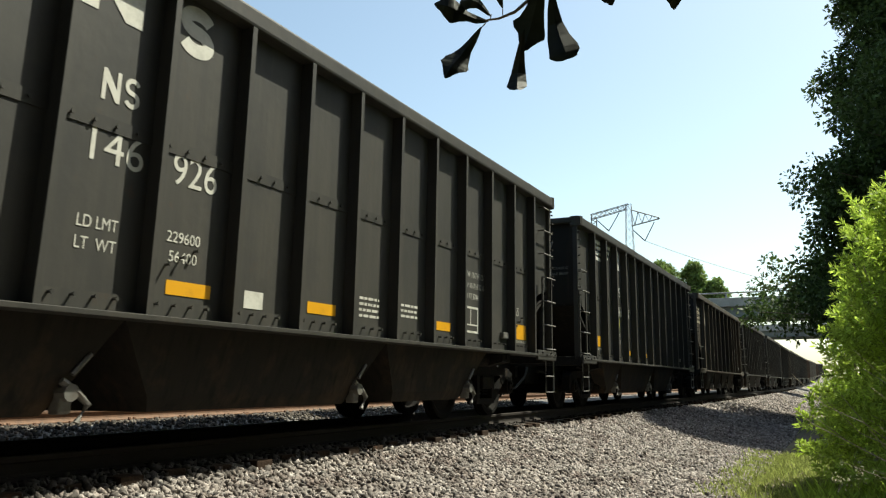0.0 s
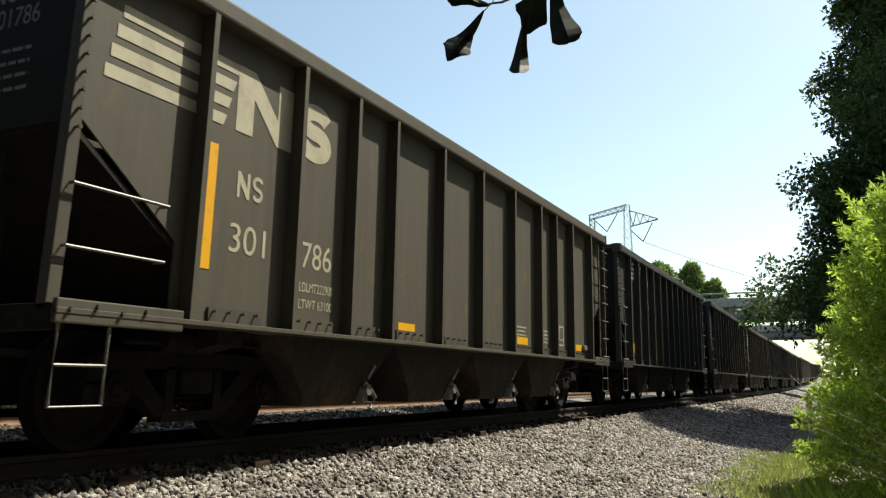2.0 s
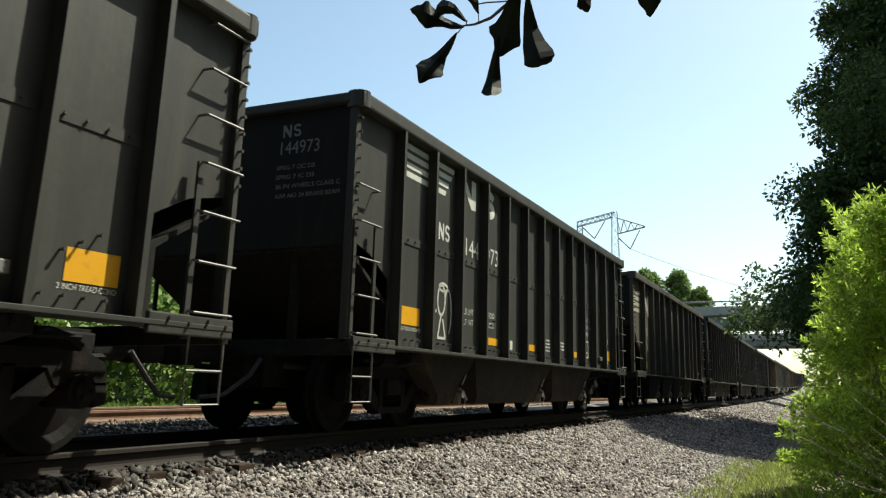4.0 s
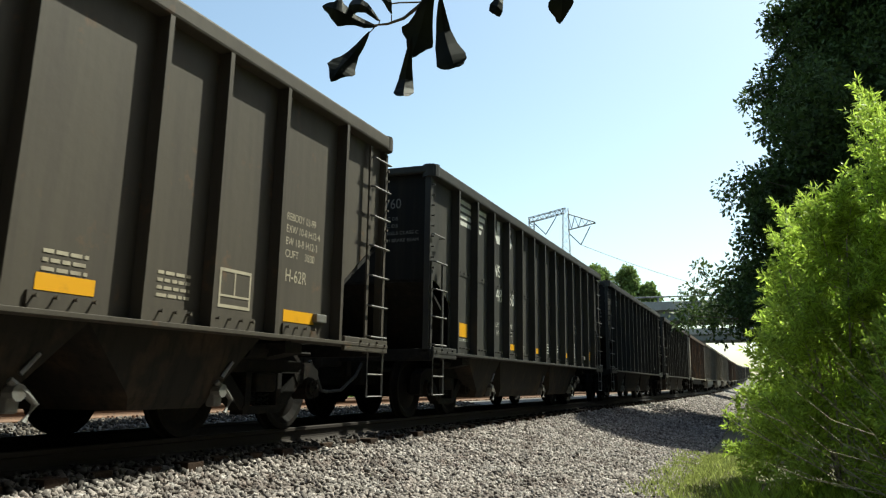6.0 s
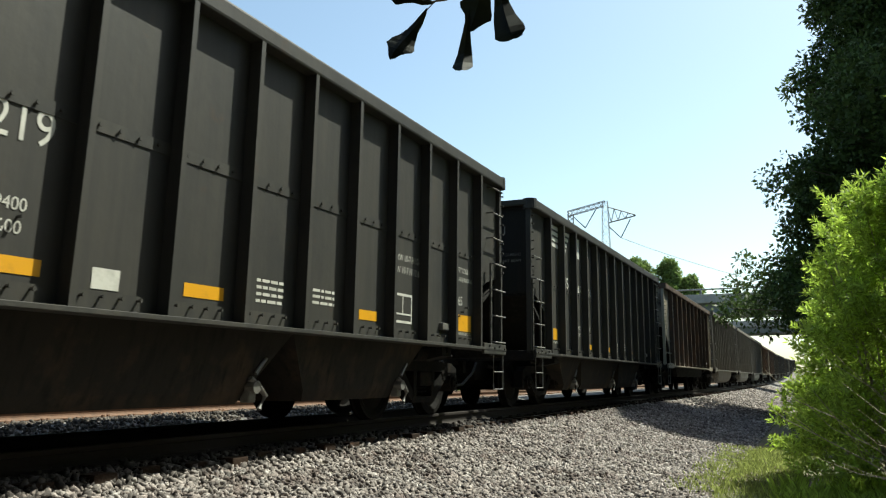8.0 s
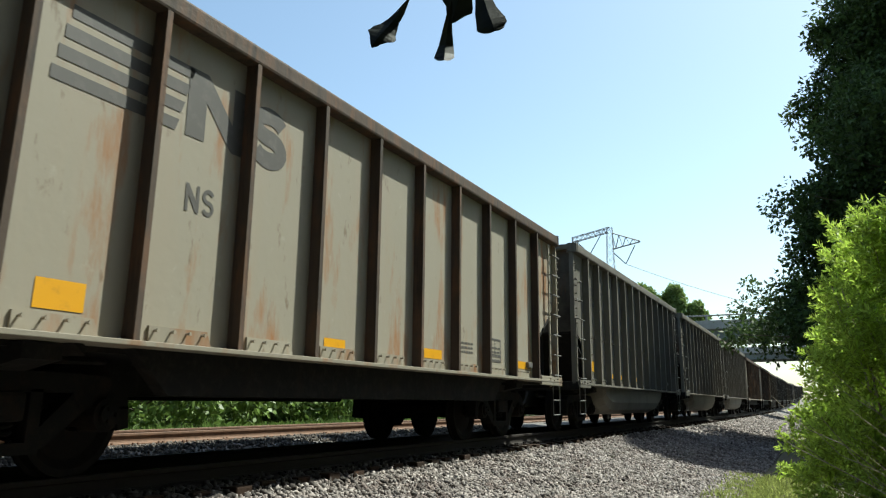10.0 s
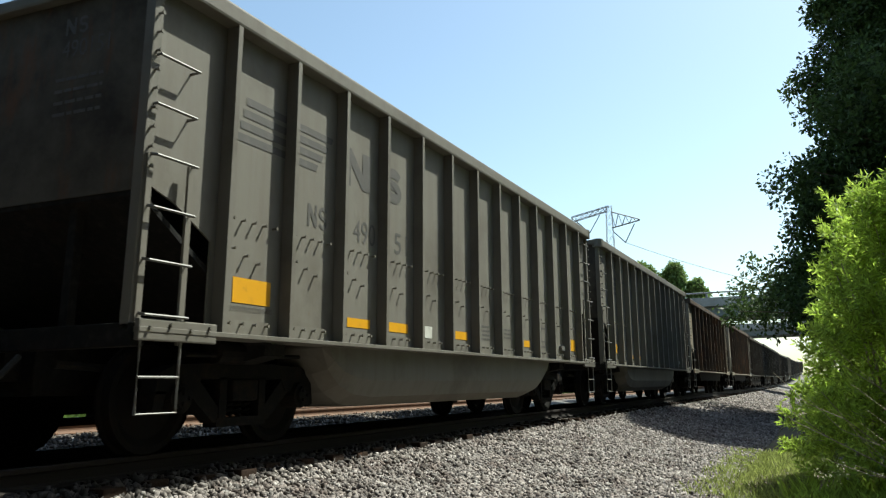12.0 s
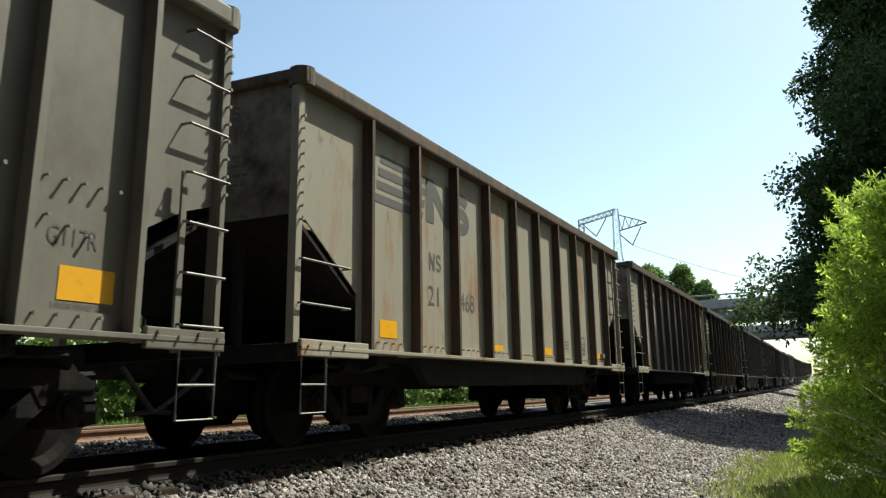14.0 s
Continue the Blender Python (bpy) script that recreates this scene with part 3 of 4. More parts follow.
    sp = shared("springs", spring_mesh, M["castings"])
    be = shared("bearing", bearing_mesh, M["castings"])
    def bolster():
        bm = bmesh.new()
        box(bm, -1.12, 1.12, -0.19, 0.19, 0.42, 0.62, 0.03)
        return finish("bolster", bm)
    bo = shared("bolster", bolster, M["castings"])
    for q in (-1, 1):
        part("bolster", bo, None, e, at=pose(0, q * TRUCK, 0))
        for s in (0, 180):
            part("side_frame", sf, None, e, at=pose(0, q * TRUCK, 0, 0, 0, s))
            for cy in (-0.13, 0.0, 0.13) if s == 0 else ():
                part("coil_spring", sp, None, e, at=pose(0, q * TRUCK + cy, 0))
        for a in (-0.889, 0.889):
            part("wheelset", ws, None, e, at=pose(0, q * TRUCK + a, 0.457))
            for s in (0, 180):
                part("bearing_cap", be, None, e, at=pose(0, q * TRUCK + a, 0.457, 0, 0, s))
        # brake cylinder gear above the truck
        bm = bmesh.new()
        disc(bm, (1.12, q * TRUCK - 0.3, 0.86), (0, 1, 0), 0.11, 0.4, 14)
        tube(bm, [(1.15, q * TRUCK - 0.9, 0.82), (1.15, q * TRUCK + 0.8, 0.84)], 0.022, 6)
        part("brake_gear", bm, M["castings"], e)
    return e


PROTO = {}
TRAIN = [  # first car is the one that has just passed
    ("hopper", "black"), ("hopper", "black"), ("hopper", "black"), ("slope", "brown"), ("hopper", "black"), ("hopper", "black"), ("slope", "brown"),
    ("hopper", "black"), ("hopper", "black"), ("hopper", "black"), ("flat", "pale"), ("tub", "grey"), ("tub", "grey"), ("tub", "grey"),
    ("flat", "pale"), ("flat", "pale"), ("slope", "brown"), ("hopper", "black"), ("hopper", "black"), ("slope", "brown"), ("hopper", "black"),
    ("tub", "grey"), ("hopper", "black"), ("hopper", "black"), ("slope", "brown"), ("hopper", "black"), ("hopper", "black"), ("flat", "pale"),
    ("hopper", "black"), ("hopper", "black"), ("slope", "brown"), ("hopper", "black")]
LABELS = {"hopper": "black coal hopper car with ribbed sides and white lettering", "slope": "dusty brown coal hopper car with open slope-sheet ends",
          "tub": "weathered grey bathtub coal gondola with ribbed sides", "flat": "rust-stained pale grey coal gondola with open ends"}
CARS = []
SPEED = 13.5
REARS = [-0.9, 14.12, 29.22, 45.0, 59.72, 75.1, 90.74, 105.73, 120.72, 135.72, 150.6, 165.3, 180.05, 194.55, 209.1]   # rear ends at the start


def letters(s, cap, width):
    """Flat lettering in the built-in font: x across, y up, fitted to its height and width."""
    cu = bpy.data.curves.new("lettering", "FONT")
    cu.body, cu.size = s, 1.0
    tmp = new("lettering", cu)
    me = bpy.data.meshes.new_from_object(tmp)
    bpy.data.objects.remove(tmp)
    co = np.empty(len(me.vertices) * 3)
    me.vertices.foreach_get("co", co)
    co = co.reshape(-1, 3)
    lo, hi = co.min(0), co.max(0)
    co[:, 0] = (co[:, 0] - lo[0]) / (hi[0] - lo[0]) * width
    co[:, 1] = (co[:, 1] - lo[1]) / (hi[1] - lo[1]) * cap
    me.vertices.foreach_set("co", co.ravel())
    me.update()
    me.materials.clear()
    return me


def flat(name, outlines):
    """Flat painted shapes from outlines of (across, up) pairs."""
    vs, fs = [], []
    for o in outlines:
        fs.append(tuple(range(len(vs), len(vs) + len(o))))
        vs += [(a, b, 0) for a, b in o]
    me = bpy.data.meshes.new(name)
    me.from_pydata(vs, [], fs)
    return me


def rect(a0, b0, a1, b1, lean=0.0):
    return [(a0, b0), (a1, b0), (a1 + lean, b1), (a0 + lean, b1)]


def on_side(y, z, off=0.004):
    return Matrix(((0, 0, 1, PX + off), (1, 0, 0, y), (0, 1, 0, z), (0, 0, 0, 1)))


def on_front(x, z, half):
    return Matrix(((1, 0, 0, x), (0, 0, -1, -(half - 0.055)), (0, 1, 0, z), (0, 0, 0, 1)))


def slab(w, h, t, x=0.0):
    """Two uprights and the slant between them, as one outline."""
    return [[(x, 0), (x + t, 0), (x + t, h * 0.58), (x + w - t, 0), (x + w, 0), (x + w, h), (x + w - t, h), (x + w - t, h * 0.42), (x + t, h), (x, h)]]


def wave(w, h, t, x=0.0):
    """A band that swings from the upper edge to the lower one, as one outline."""
    r, rx = (h - t) / 4, (w - t) / 2
    turns = [(1, math.radians(20 + 250 * k / 16)) for k in range(17)] + [(0, math.radians(90 - 250 * k / 16)) for k in range(1, 17)]
    mid = [(x + w / 2 + rx * math.cos(a), (h - t / 2 - r if up else t / 2 + r) + r * math.sin(a)) for up, a in turns]
    left, right = [], []
    for i, (a, b) in enumerate(mid):
        (a0, b0), (a1, b1) = mid[max(i - 1, 0)], mid[min(i + 1, len(mid) - 1)]
        n = math.hypot(a1 - a0, b1 - b0)
        dx, dy = -(b1 - b0) / n * t / 2, (a1 - a0) / n * t / 2
        left.append((a + dx, b + dy)), right.append((a - dx, b - dy))
    return [left + right[::-1]]


def small_lines(rows, width, gap=0.062, seed=1):
    """Lettering too small to read, as plain bars."""
    rng = random.Random(seed)
    out = []
    for r in range(rows):
        a = 0.0
        while a < width:
            w = rng.uniform(0.05, 0.14)
            out.append(rect(a, -r * gap, min(a + w, width), -r * gap + 0.028))
            a += w + 0.022
    return out


def dress(car, kind, number="", light="", tare="", code="", spec=(), ink="white", seed=0, num=None, note=(), strip=False, card=False):
    """Stencils, reflectors and emblems of one car."""
    k = KINDS[kind]
    ribs = k["ribs"]
    pitch = ribs[-1] - ribs[-2]
    mat = M[ink]
    last = len(ribs) - 2

    def at(i, f=0.1):
        a, b = (-k["half"], ribs[0]) if i < 0 else (ribs[i], ribs[i + 1])
        return a + (b - a) * f + 0.03

    def put(name, me, i, f, z, m=mat, label="", off=0.004):
        ob = part(name, me, m, car, label, at=on_side(at(i, f), SILL + z, off))
        if name == "stencil":
            tagged(ob, kind="stuff")

    def yellow(i, f, z, w, h):
        put("reflector", flat("reflector", [rect(0, 0, w, h)]), i, f, z, M["yellow"], "yellow reflective sheeting")

    tri = k["cut"] == "tri"
    first = -1 if tri else 0
    a, b = (1, 2) if tri else (2, 3)
    if kind == "tub":
        a, b = 2, 3
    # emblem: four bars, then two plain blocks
    big = 1.38 if tri else 1.0
    bar, step = 0.072 * big, 0.118 * big
    zb = k["emblem"]
    lead = 0 if kind == "flat" else first
    for j in range(4):
        z = zb + j * step
        if tri:
            w = (ribs[0] + k["half"] if lead < 0 else ribs[1] - ribs[0]) * 0.76
            put("emblem_bar", flat("emblem_bar", [rect(0.04 * j, 0, w, bar)]), lead, 0.2, z)
            put("emblem_bar", flat("emblem_bar", [rect(0, 0, 0.40 - 0.05 * (3 - j), bar, 0.04)]), lead + 1, 0.03, z)
        else:
            put("emblem_bar", flat("emblem_bar", [rect(0.12 + (0.04 * j if kind == "tub" else 0), 0, pitch * 0.93, bar)]), 0, 0.04, z)
            put("emblem_bar", flat("emblem_bar", [rect(0, 0, pitch * (0.5 + 0.1 * j), bar, 0.03)]), 1, 0.04, z)
    tall = 0.43 * big
    put("emblem_block", flat("emblem_block", slab(0.60 * big, tall, 0.17 * big)), lead + 1 if tri else a, 0.34 if tri else 0.10, zb)
    put("emblem_block", flat("emblem_block", wave(0.42 * big, tall, 0.12 * big)), lead + 2 if tri else b, 0.06 if tri else 0.14, zb)
    # owner's mark as two plain blocks, then the number
    ni = lead + 1 if tri else a
    put("owner_mark", flat("owner_mark", slab(0.17, 0.23, 0.036, 0.0) + wave(0.15, 0.23, 0.036, 0.21)), 1 if num or kind == "tub" else ni, 0.35 if num else 0.40, num + 0.08 if num else k["mark"])
    if number:
        h = len(number) // 2
        put("number", letters(number[:h], 0.25, 0.165 * h), ni, 0.36, num or k["num"])
        put("number", letters(number[h:], 0.25, 0.17 * (len(number) - h)), ni + 1, 0.22, num or k["num"])
        w = 0.085 * len(number)
        part("end_number", letters(number, 0.15, w), M["dim"] if ink != "faded" else mat, car, at=on_front(0.52, k["top"] - 0.62, k["half"]))
        if kind == "hopper":
            for j, line in enumerate(("SPRG 7 OC D5", "SPRG 7 IC D5", "36 IN WHEELS CLASS C", "AAR NO 24 BRAKE BEAM")):
                tagged(part("end_stencil", letters(line, 0.05, 0.042 * len(line)), M["dim"], car, at=on_front(0.48, k["top"] - 0.80 - 0.11 * j, k["half"])), kind="stuff")
        else:
            tagged(part("end_stencil", flat("end_stencil", small_lines(4, w, 0.1, seed)), M["dim"] if ink != "faded" else mat, car, at=on_front(0.48, k["top"] - 0.82, k["half"])), kind="stuff")
        part("end_mark", flat("end_mark", slab(0.11, 0.15, 0.024) + wave(0.10, 0.15, 0.024, 0.14)), M["dim"] if ink != "faded" else mat, car, at=on_front(0.54, k["top"] - 0.42, k["half"]))
    if light and tri:
        put("weight_stencil", letters("LDLMT" + light, 0.09, 0.58), ni + 1, 0.2, 0.40)
        put("weight_stencil", letters("LTWT " + tare, 0.09, 0.58), ni + 1, 0.2, 0.24)
    elif light:
        put("weight_stencil", letters("LD LMT", 0.085, 0.36), ni, 0.32, 0.58)
        put("weight_stencil", letters("LT  WT", 0.085, 0.36), ni, 0.32, 0.43)
        put("weight_stencil", letters(light, 0.085, 0.37), ni + 1, 0.22, 0.60)
        put("weight_stencil", letters(tare, 0.085, 0.31), ni + 1, 0.26, 0.45)
    # reflectors
    if not tri:
        yellow(0, 0.22, 0.30, 0.55, 0.22)
        put("stencil", letters("2 INCH TREAD COND SHOES", 0.045, 0.6), 0, 0.2, 0.23)
        yellow(3, 0.26, 0.20, 0.50, 0.11), yellow(5, 0.26, 0.20, 0.50, 0.11), yellow(last - 3, 0.3, 0.20, 0.42, 0.11)
        put("placard", flat("placard", [rect(0, 0, 0.26, 0.15)]), 4, 0.25, 0.17, M["white"])
        yellow(last, 0.35, 0.22, 0.48, 0.23)
        put("stencil", letters("2 INCH TREAD COND", 0.04, 0.52), last, 0.3, 0.165)
        if kind == "tub":
            yellow(2, 0.26, 0.20, 0.50, 0.10)
    else:
        if strip:
            yellow(0, 0.11, 0.45, 0.11, 1.05)
        else:
            yellow(0, 0.3, 0.18, 0.42, 0.2)
        yellow(3, 0.25, 0.14, 0.42, 0.10), yellow(last - 3, 0.25, 0.16, 0.55, 0.12), yellow(last, 0.22, 0.17, 0.62, 0.12)
    # small stencils
    for i, rows in ((6, 4), (7, 3)) if not tri else ((6, 3), (7, 4)):
        put("stencil", flat("stencil", small_lines(rows, 0.42, seed=seed + i)), i, 0.28, 0.42)
    put("stencil_box", flat("stencil_box", [rect(0, 0, 0.5, 0.03), rect(0, 0.33, 0.5, 0.36), rect(0, 0.03, 0.025, 0.33), rect(0.475, 0.03, 0.5, 0.33), rect(0.025, 0.10, 0.475, 0.12), rect(0.23, 0.12, 0.25, 0.33)]), last - 1 if tri else last - 2, 0.2, 0.22)
    for j, line in enumerate(spec):
        put("stencil", letters(line, 0.08, 0.05 * len(line)), last if tri else last - 2, 0.2, 1.22 - j * 0.13 if tri else 0.98 - j * 0.15)
    for j, line in enumerate(note):
        put("stencil", letters(line, 0.075, 0.05 * len(line)), last, 0.2, 1.05 - j * 0.14)
    if code:
        put("class_mark", letters(code, 0.13, 0.085 * len(code)), last, 0.22, 0.58)
    if card:
        put("card", flat("card", [rect(0, 0, 0.15, 0.12)]), last, 0.08, 0.27, M["pink"], "faded pink card")
    # defect card holder
    bm = bmesh.new()
    box(bm, 0, 0.06, -0.11, 0.11, 0, 0.09, 0.01)
    part("card_holder", bm, M["bright"], car, "small worn steel card holder", at=pose(PX, at(last if tri else last - 1, 0.75), SILL + 0.2))


DRESS = {
    1: dict(card=True, number="146926", light="229600", tare="56400", code="H65", spec=("EXW 10-7 H 12-7", "EW 10-7 H 12-6", "CU FT 3744")),
    2: dict(number="148927", light="229900", tare="56100", code="H69", spec=("EXW 10-7 H 12-7", "EW 10-7 H 12-6", "CU FT 3744")),
    3: dict(number="301786", light="222900", tare="63100", ink="tan", strip=True),
    5: dict(num=1.42, number="144973", light="229200", tare="56800", code="HP28R", spec=("EXW 10-7 H 12-7", "EW 10-7 H 12-6", "CU FT 3737")),
    6: dict(number="301117", light="222900", tare="63100", ink="tan", code="H-62R", spec=("REBODY 03-99", "EXW 10-8 H12-4", "EW 10-8 H12-3", "CUFT    3830")),
    7: dict(number="148760", light="230000", tare="56000", code="H69", spec=("EXW 10-7 H 12-7", "EW 10-7 H 12-6")),
    8: dict(card=True, number="147219", light="229400", tare="56600", code="H65", note=("EMPTY LOAD", "1/4 ADJ BLOCK"), spec=("EXW 10-7 H 12-7", "EW 10-7 H 12-6")),
    9: dict(num=1.30, number="145451", light="229500", tare="56500", code="H65"),
    11: dict(number="525092", ink="faded"), 12: dict(number="490151", ink="faded"),
    13: dict(number="509280", light="237400", tare="48600", code="G117R", ink="faded"), 14: dict(number="21468", ink="faded"),
}


def scrawl(car, kind, i, z, mat, lines, label):
    k = KINDS[kind]
    y = k["ribs"][i] + 0.05
    bm = bmesh.new()
    for ln in lines:
        pts = [Vector((PX + 0.006, y + a, SILL + z + b)) for a, b in ln]
        for p, q in zip(pts, pts[1:]):
            d = (q - p).normalized()
            n = Vector((0, -d.z, d.y)) * 0.018
            bm.faces.new([bm.verts.new(v) for v in (p - n, q - n, q + n, p + n)])
    part("spray_paint", bm, mat, car, label)


def curl(cx, cy, rx, ry, a0, a1, n=16):
    return [(cx + rx * math.cos(a0 + (a1 - a0) * j / n), cy + ry * math.sin(a0 + (a1 - a0) * j / n)) for j in range(n + 1)]


def build_train():
    for i, (kind, paint) in enumerate(TRAIN):
        key = (kind, paint)
        if key not in PROTO:
            car = railcar(kind, paint)
            PROTO[key] = car
        else:
            car = copy_thing(PROTO[key], pose(0, 0, 0))
        tagged(car, LABELS[kind], "rail car", group="coal train")
        CARS.append(car)
    for i, (kind, paint) in enumerate(TRAIN[:24]):
        ink = "faded" if paint in ("grey", "pale") else "tan" if paint == "brown" else "white"
        if i > 0:
            dress(CARS[i], kind, seed=i, **{"ink": ink, **DRESS.get(i, {})})
    scrawl(CARS[8], "hopper", 1, 0.1, M["paint_a"], [[(0.12, 0.0), (0.12, 0.75), (0.18, 0.95)], curl(0.42, 0.5, 0.22, 0.28, 0.3, 5.6), [(0.62, 0.85), (0.66, 0.2), (0.4, 0.0), (0.2, 0.12), (0.7, 0.1)], [(0.15, 0.05), (0.7, 0.0)]], "pale blue spray-painted scrawl")
    scrawl(CARS[5], "hopper", 1, 0.25, M["white"], [[(0.2, 0.0), (0.12, 0.5), (0.05, 0.2)], [(0.05, 0.2), (0.3, 0.3)], curl(0.45, 0.45, 0.12, 0.2, 0, 6.3), [(0.45, 0.25), (0.35, -0.05), (0.6, -0.05), (0.5, 0.2)], curl(0.5, 0.62, 0.14, 0.05, 0, 6.3), curl(0.66, 0.3, 0.12, 0.3, -1.2, 2.4)], "white spray-painted scrawl")
    scrawl(CARS[2], "hopper", 2, 0.74, M["paint_c"], [[(0.30, 0.26), (0.37, 0.0), (0.44, 0.2), (0.52, 0.0), (0.60, 0.27)]], "yellow-green paint mark")
    for j in (3, 4, 5):
        scrawl(CARS[4], "hopper", j, 0.15, M["paint_b"], [curl(0.3, 0.4, 0.2, 0.35, 0.2, 5.5), [(0.55, 0.0), (0.6, 0.8), (0.75, 0.1)], [(0.1, 0.1), (0.8, 0.5)]], "faded orange spray-painted letters")


def car_pose(i, t):
    rear = REARS[i] if i < len(REARS) else REARS[-1] + 15.1 * (i - len(REARS) + 1)
    s = rear - KINDS[TRAIN[i][0]]["half"] - SPEED * t
    TRUCK = 4.75
    (xa, za), (xb, zb) = bend(s - TRUCK), bend(s + TRUCK)
    return pose((xa + xb) / 2, s, (za + zb) / 2, math.degrees(math.atan2(zb - za, 2 * TRUCK)), 0, math.degrees(math.atan2(xa - xb, 2 * TRUCK)))


def motions():
    for i, car in enumerate(CARS):
        walk(car, [(t, car_pose(i, t)) for t in range(15)])
    walk(TWIG[0], [(t, twig_pose(t, u, v)) for t, u, v in LEAF_AT])
    turn = math.degrees(SPEED / 0.457) / FPS
    for i, car in enumerate(CARS[:18]):
        for w in [o for o in car.children if o.name.startswith("wheelset")]:
            y = w.location.y
            walk(w, [(f / FPS, pose(0, y, 0.457, turn * f, 0, 0)) for f in range(421)])


# ---- bridges, tower, trees ----
def overpass(name, y, z0, z1, label):
    e = new(name)
    tagged(e, label, "bridge")
    bm = bmesh.new()
    box(bm, -60, 60, y, y + 9, z1 - 1.0, z1 - 0.55)
    part("deck", bm, M["concrete"], e)
    for k in range(5):
        bm = bmesh.new()
        yy = y + 0.6 + k * 1.9
        box(bm, -60, 60, yy, yy + 0.05, z0, z1 - 1.0)
        box(bm, -60, 60, yy - 0.2, yy + 0.25, z0, z0 + 0.06)
        part("girder", bm, M["girder"], e)
    for yy in (y - 0.05, y + 8.75):
        bm = bmesh.new()
        box(bm, -60, 60, yy, yy + 0.3, z1 - 1.05, z1 - 0.25, 0.02)
        part("parapet", bm, M["concrete"], e)
        bm = bmesh.new()
        tube(bm, [(-60, yy + 0.15, z1 + 0.2), (60, yy + 0.15, z1 + 0.2)], 0.07, 8)
        part("hand_rail", bm, M["galv"], e)
        for k in range(-20, 21):
            bm = bmesh.new()
            box(bm, k * 3.0 - 0.08, k * 3.0 + 0.08, yy + 0.08, yy + 0.22, z1 - 0.25, z1 + 0.2)
            part("rail_post", bm, M["galv"], e)
    for x in (-14, 13.5):
        for yy in (y + 1.5, y + 7.5):
            bm = bmesh.new()
            disc(bm, (x, yy, z0 / 2 - 1.0), (0, 0, 1), 0.5, z0 + 0.8, 20)
            part("column", bm, M["concrete"], e)
        bm = bmesh.new()
        box(bm, x - 0.6, x + 0.6, y + 0.3, y + 8.7, z0 - 0.7, z0 - 0.002, 0.03)
        part("pier_cap", bm, M["concrete"], e)


def pylon(x, y, top):
    e = new("transmission_tower")
    tagged(e, "grey steel lattice power transmission tower", "power pylon")
    bm = bmesh.new()
    levels = [(0, 4.5), (top * 0.4, 2.2), (top * 0.75, 0.85), (top, 0.6)]
    sub = []
    for (za, wa), (zb, wb), n in zip(levels, levels[1:], (4, 5, 6)):
        for k in range(n):
            f, g = k / n, (k + 1) / n
            sub.append((za + (zb - za) * f, wa + (wb - wa) * f, za + (zb - za) * g, wa + (wb - wa) * g))
    for za, wa, zb, wb in sub:
        for sx, sy, tx, ty in ((-1, -1, 1, -1), (1, -1, 1, 1), (1, 1, -1, 1), (-1, 1, -1, -1)):
            tube(bm, [(sx * wa, sy * wa, za), (sx * wb, sy * wb, zb)], 0.06, 4)
            tube(bm, [(sx * wa, sy * wa, za), (tx * wb, ty * wb, zb)], 0.03, 4)
            tube(bm, [(tx * wa, ty * wa, za), (sx * wb, sy * wb, zb)], 0.03, 4)
    part("mast", bm, M["galv"], e)

    def truss(a0, a1, b0, b1, n, w):
        """An arm of two flat faces between an upper line a0-a1 and a lower line b0-b1."""
        for s in (-1, 1):
            bm = bmesh.new()
            o = Vector((0, s * w, 0))
            A0, A1, B0, B1 = (Vector(v) + o for v in (a0, a1, b0, b1))
            tube(bm, [A0, A1], 0.09, 4), tube(bm, [B0, B1], 0.09, 4), tube(bm, [A1, B1], 0.07, 4)
            for k in range(n):
                tube(bm, [A0.lerp(A1, k / n), B0.lerp(B1, (k + 0.5) / n)], 0.05, 4)
                tube(bm, [B0.lerp(B1, (k + 0.5) / n), A0.lerp(A1, (k + 1) / n)], 0.05, 4)
            tagged(part("cross_arm", bm, M["galv"], e), kind="stuff")
    truss((0, 0, top), (-8.7, 0, top - 1.9), (-0.4, 0, top - 1.2), (-8.5, 0, top - 3.0), 7, 0.5)
    truss((-7.4, 0, top - 2.6), (-7.6, 0, top - 8), (-8.7, 0, top - 2.6), (-8.4, 0, top - 8), 5, 0.4)
    truss((0.5, 0, top - 1.4), (6.8, 0, top - 3.7), (0.5, 0, top - 5.2), (6.8, 0, top - 3.9), 4, 0.3)
    for a, b, c in (((-7.2, top - 3.4), (-2.2, top - 1.9), (-4.7, top - 6.0)), ((0.9, top - 6.2), (5.6, top - 4.6), (3.4, top - 8.8))):
        bm = bmesh.new()
        for q in (a, b):
            tube(bm, [(q[0], 0, q[1]), (c[0], 0, c[1])], 0.11, 5)
        part("insulator_string", bm, M["under"], e)
    e.matrix_basis = pose(x, y, 0, 0, 0, 4)
    a = e.matrix_basis @ Vector((3.4, 0, top - 8.8))
    b = a + Vector((62, -14, -21))
    bm = bmesh.new()
    tube(bm, [a.lerp(b, k / 24) - Vector((0, 0, 2.2 * 4 * (k / 24) * (1 - k / 24))) for k in range(25)], 0.05, 4)
    tagged(part("power_line", bm, M["galv"]), "thin overhead power line strung from the tower", "cable")


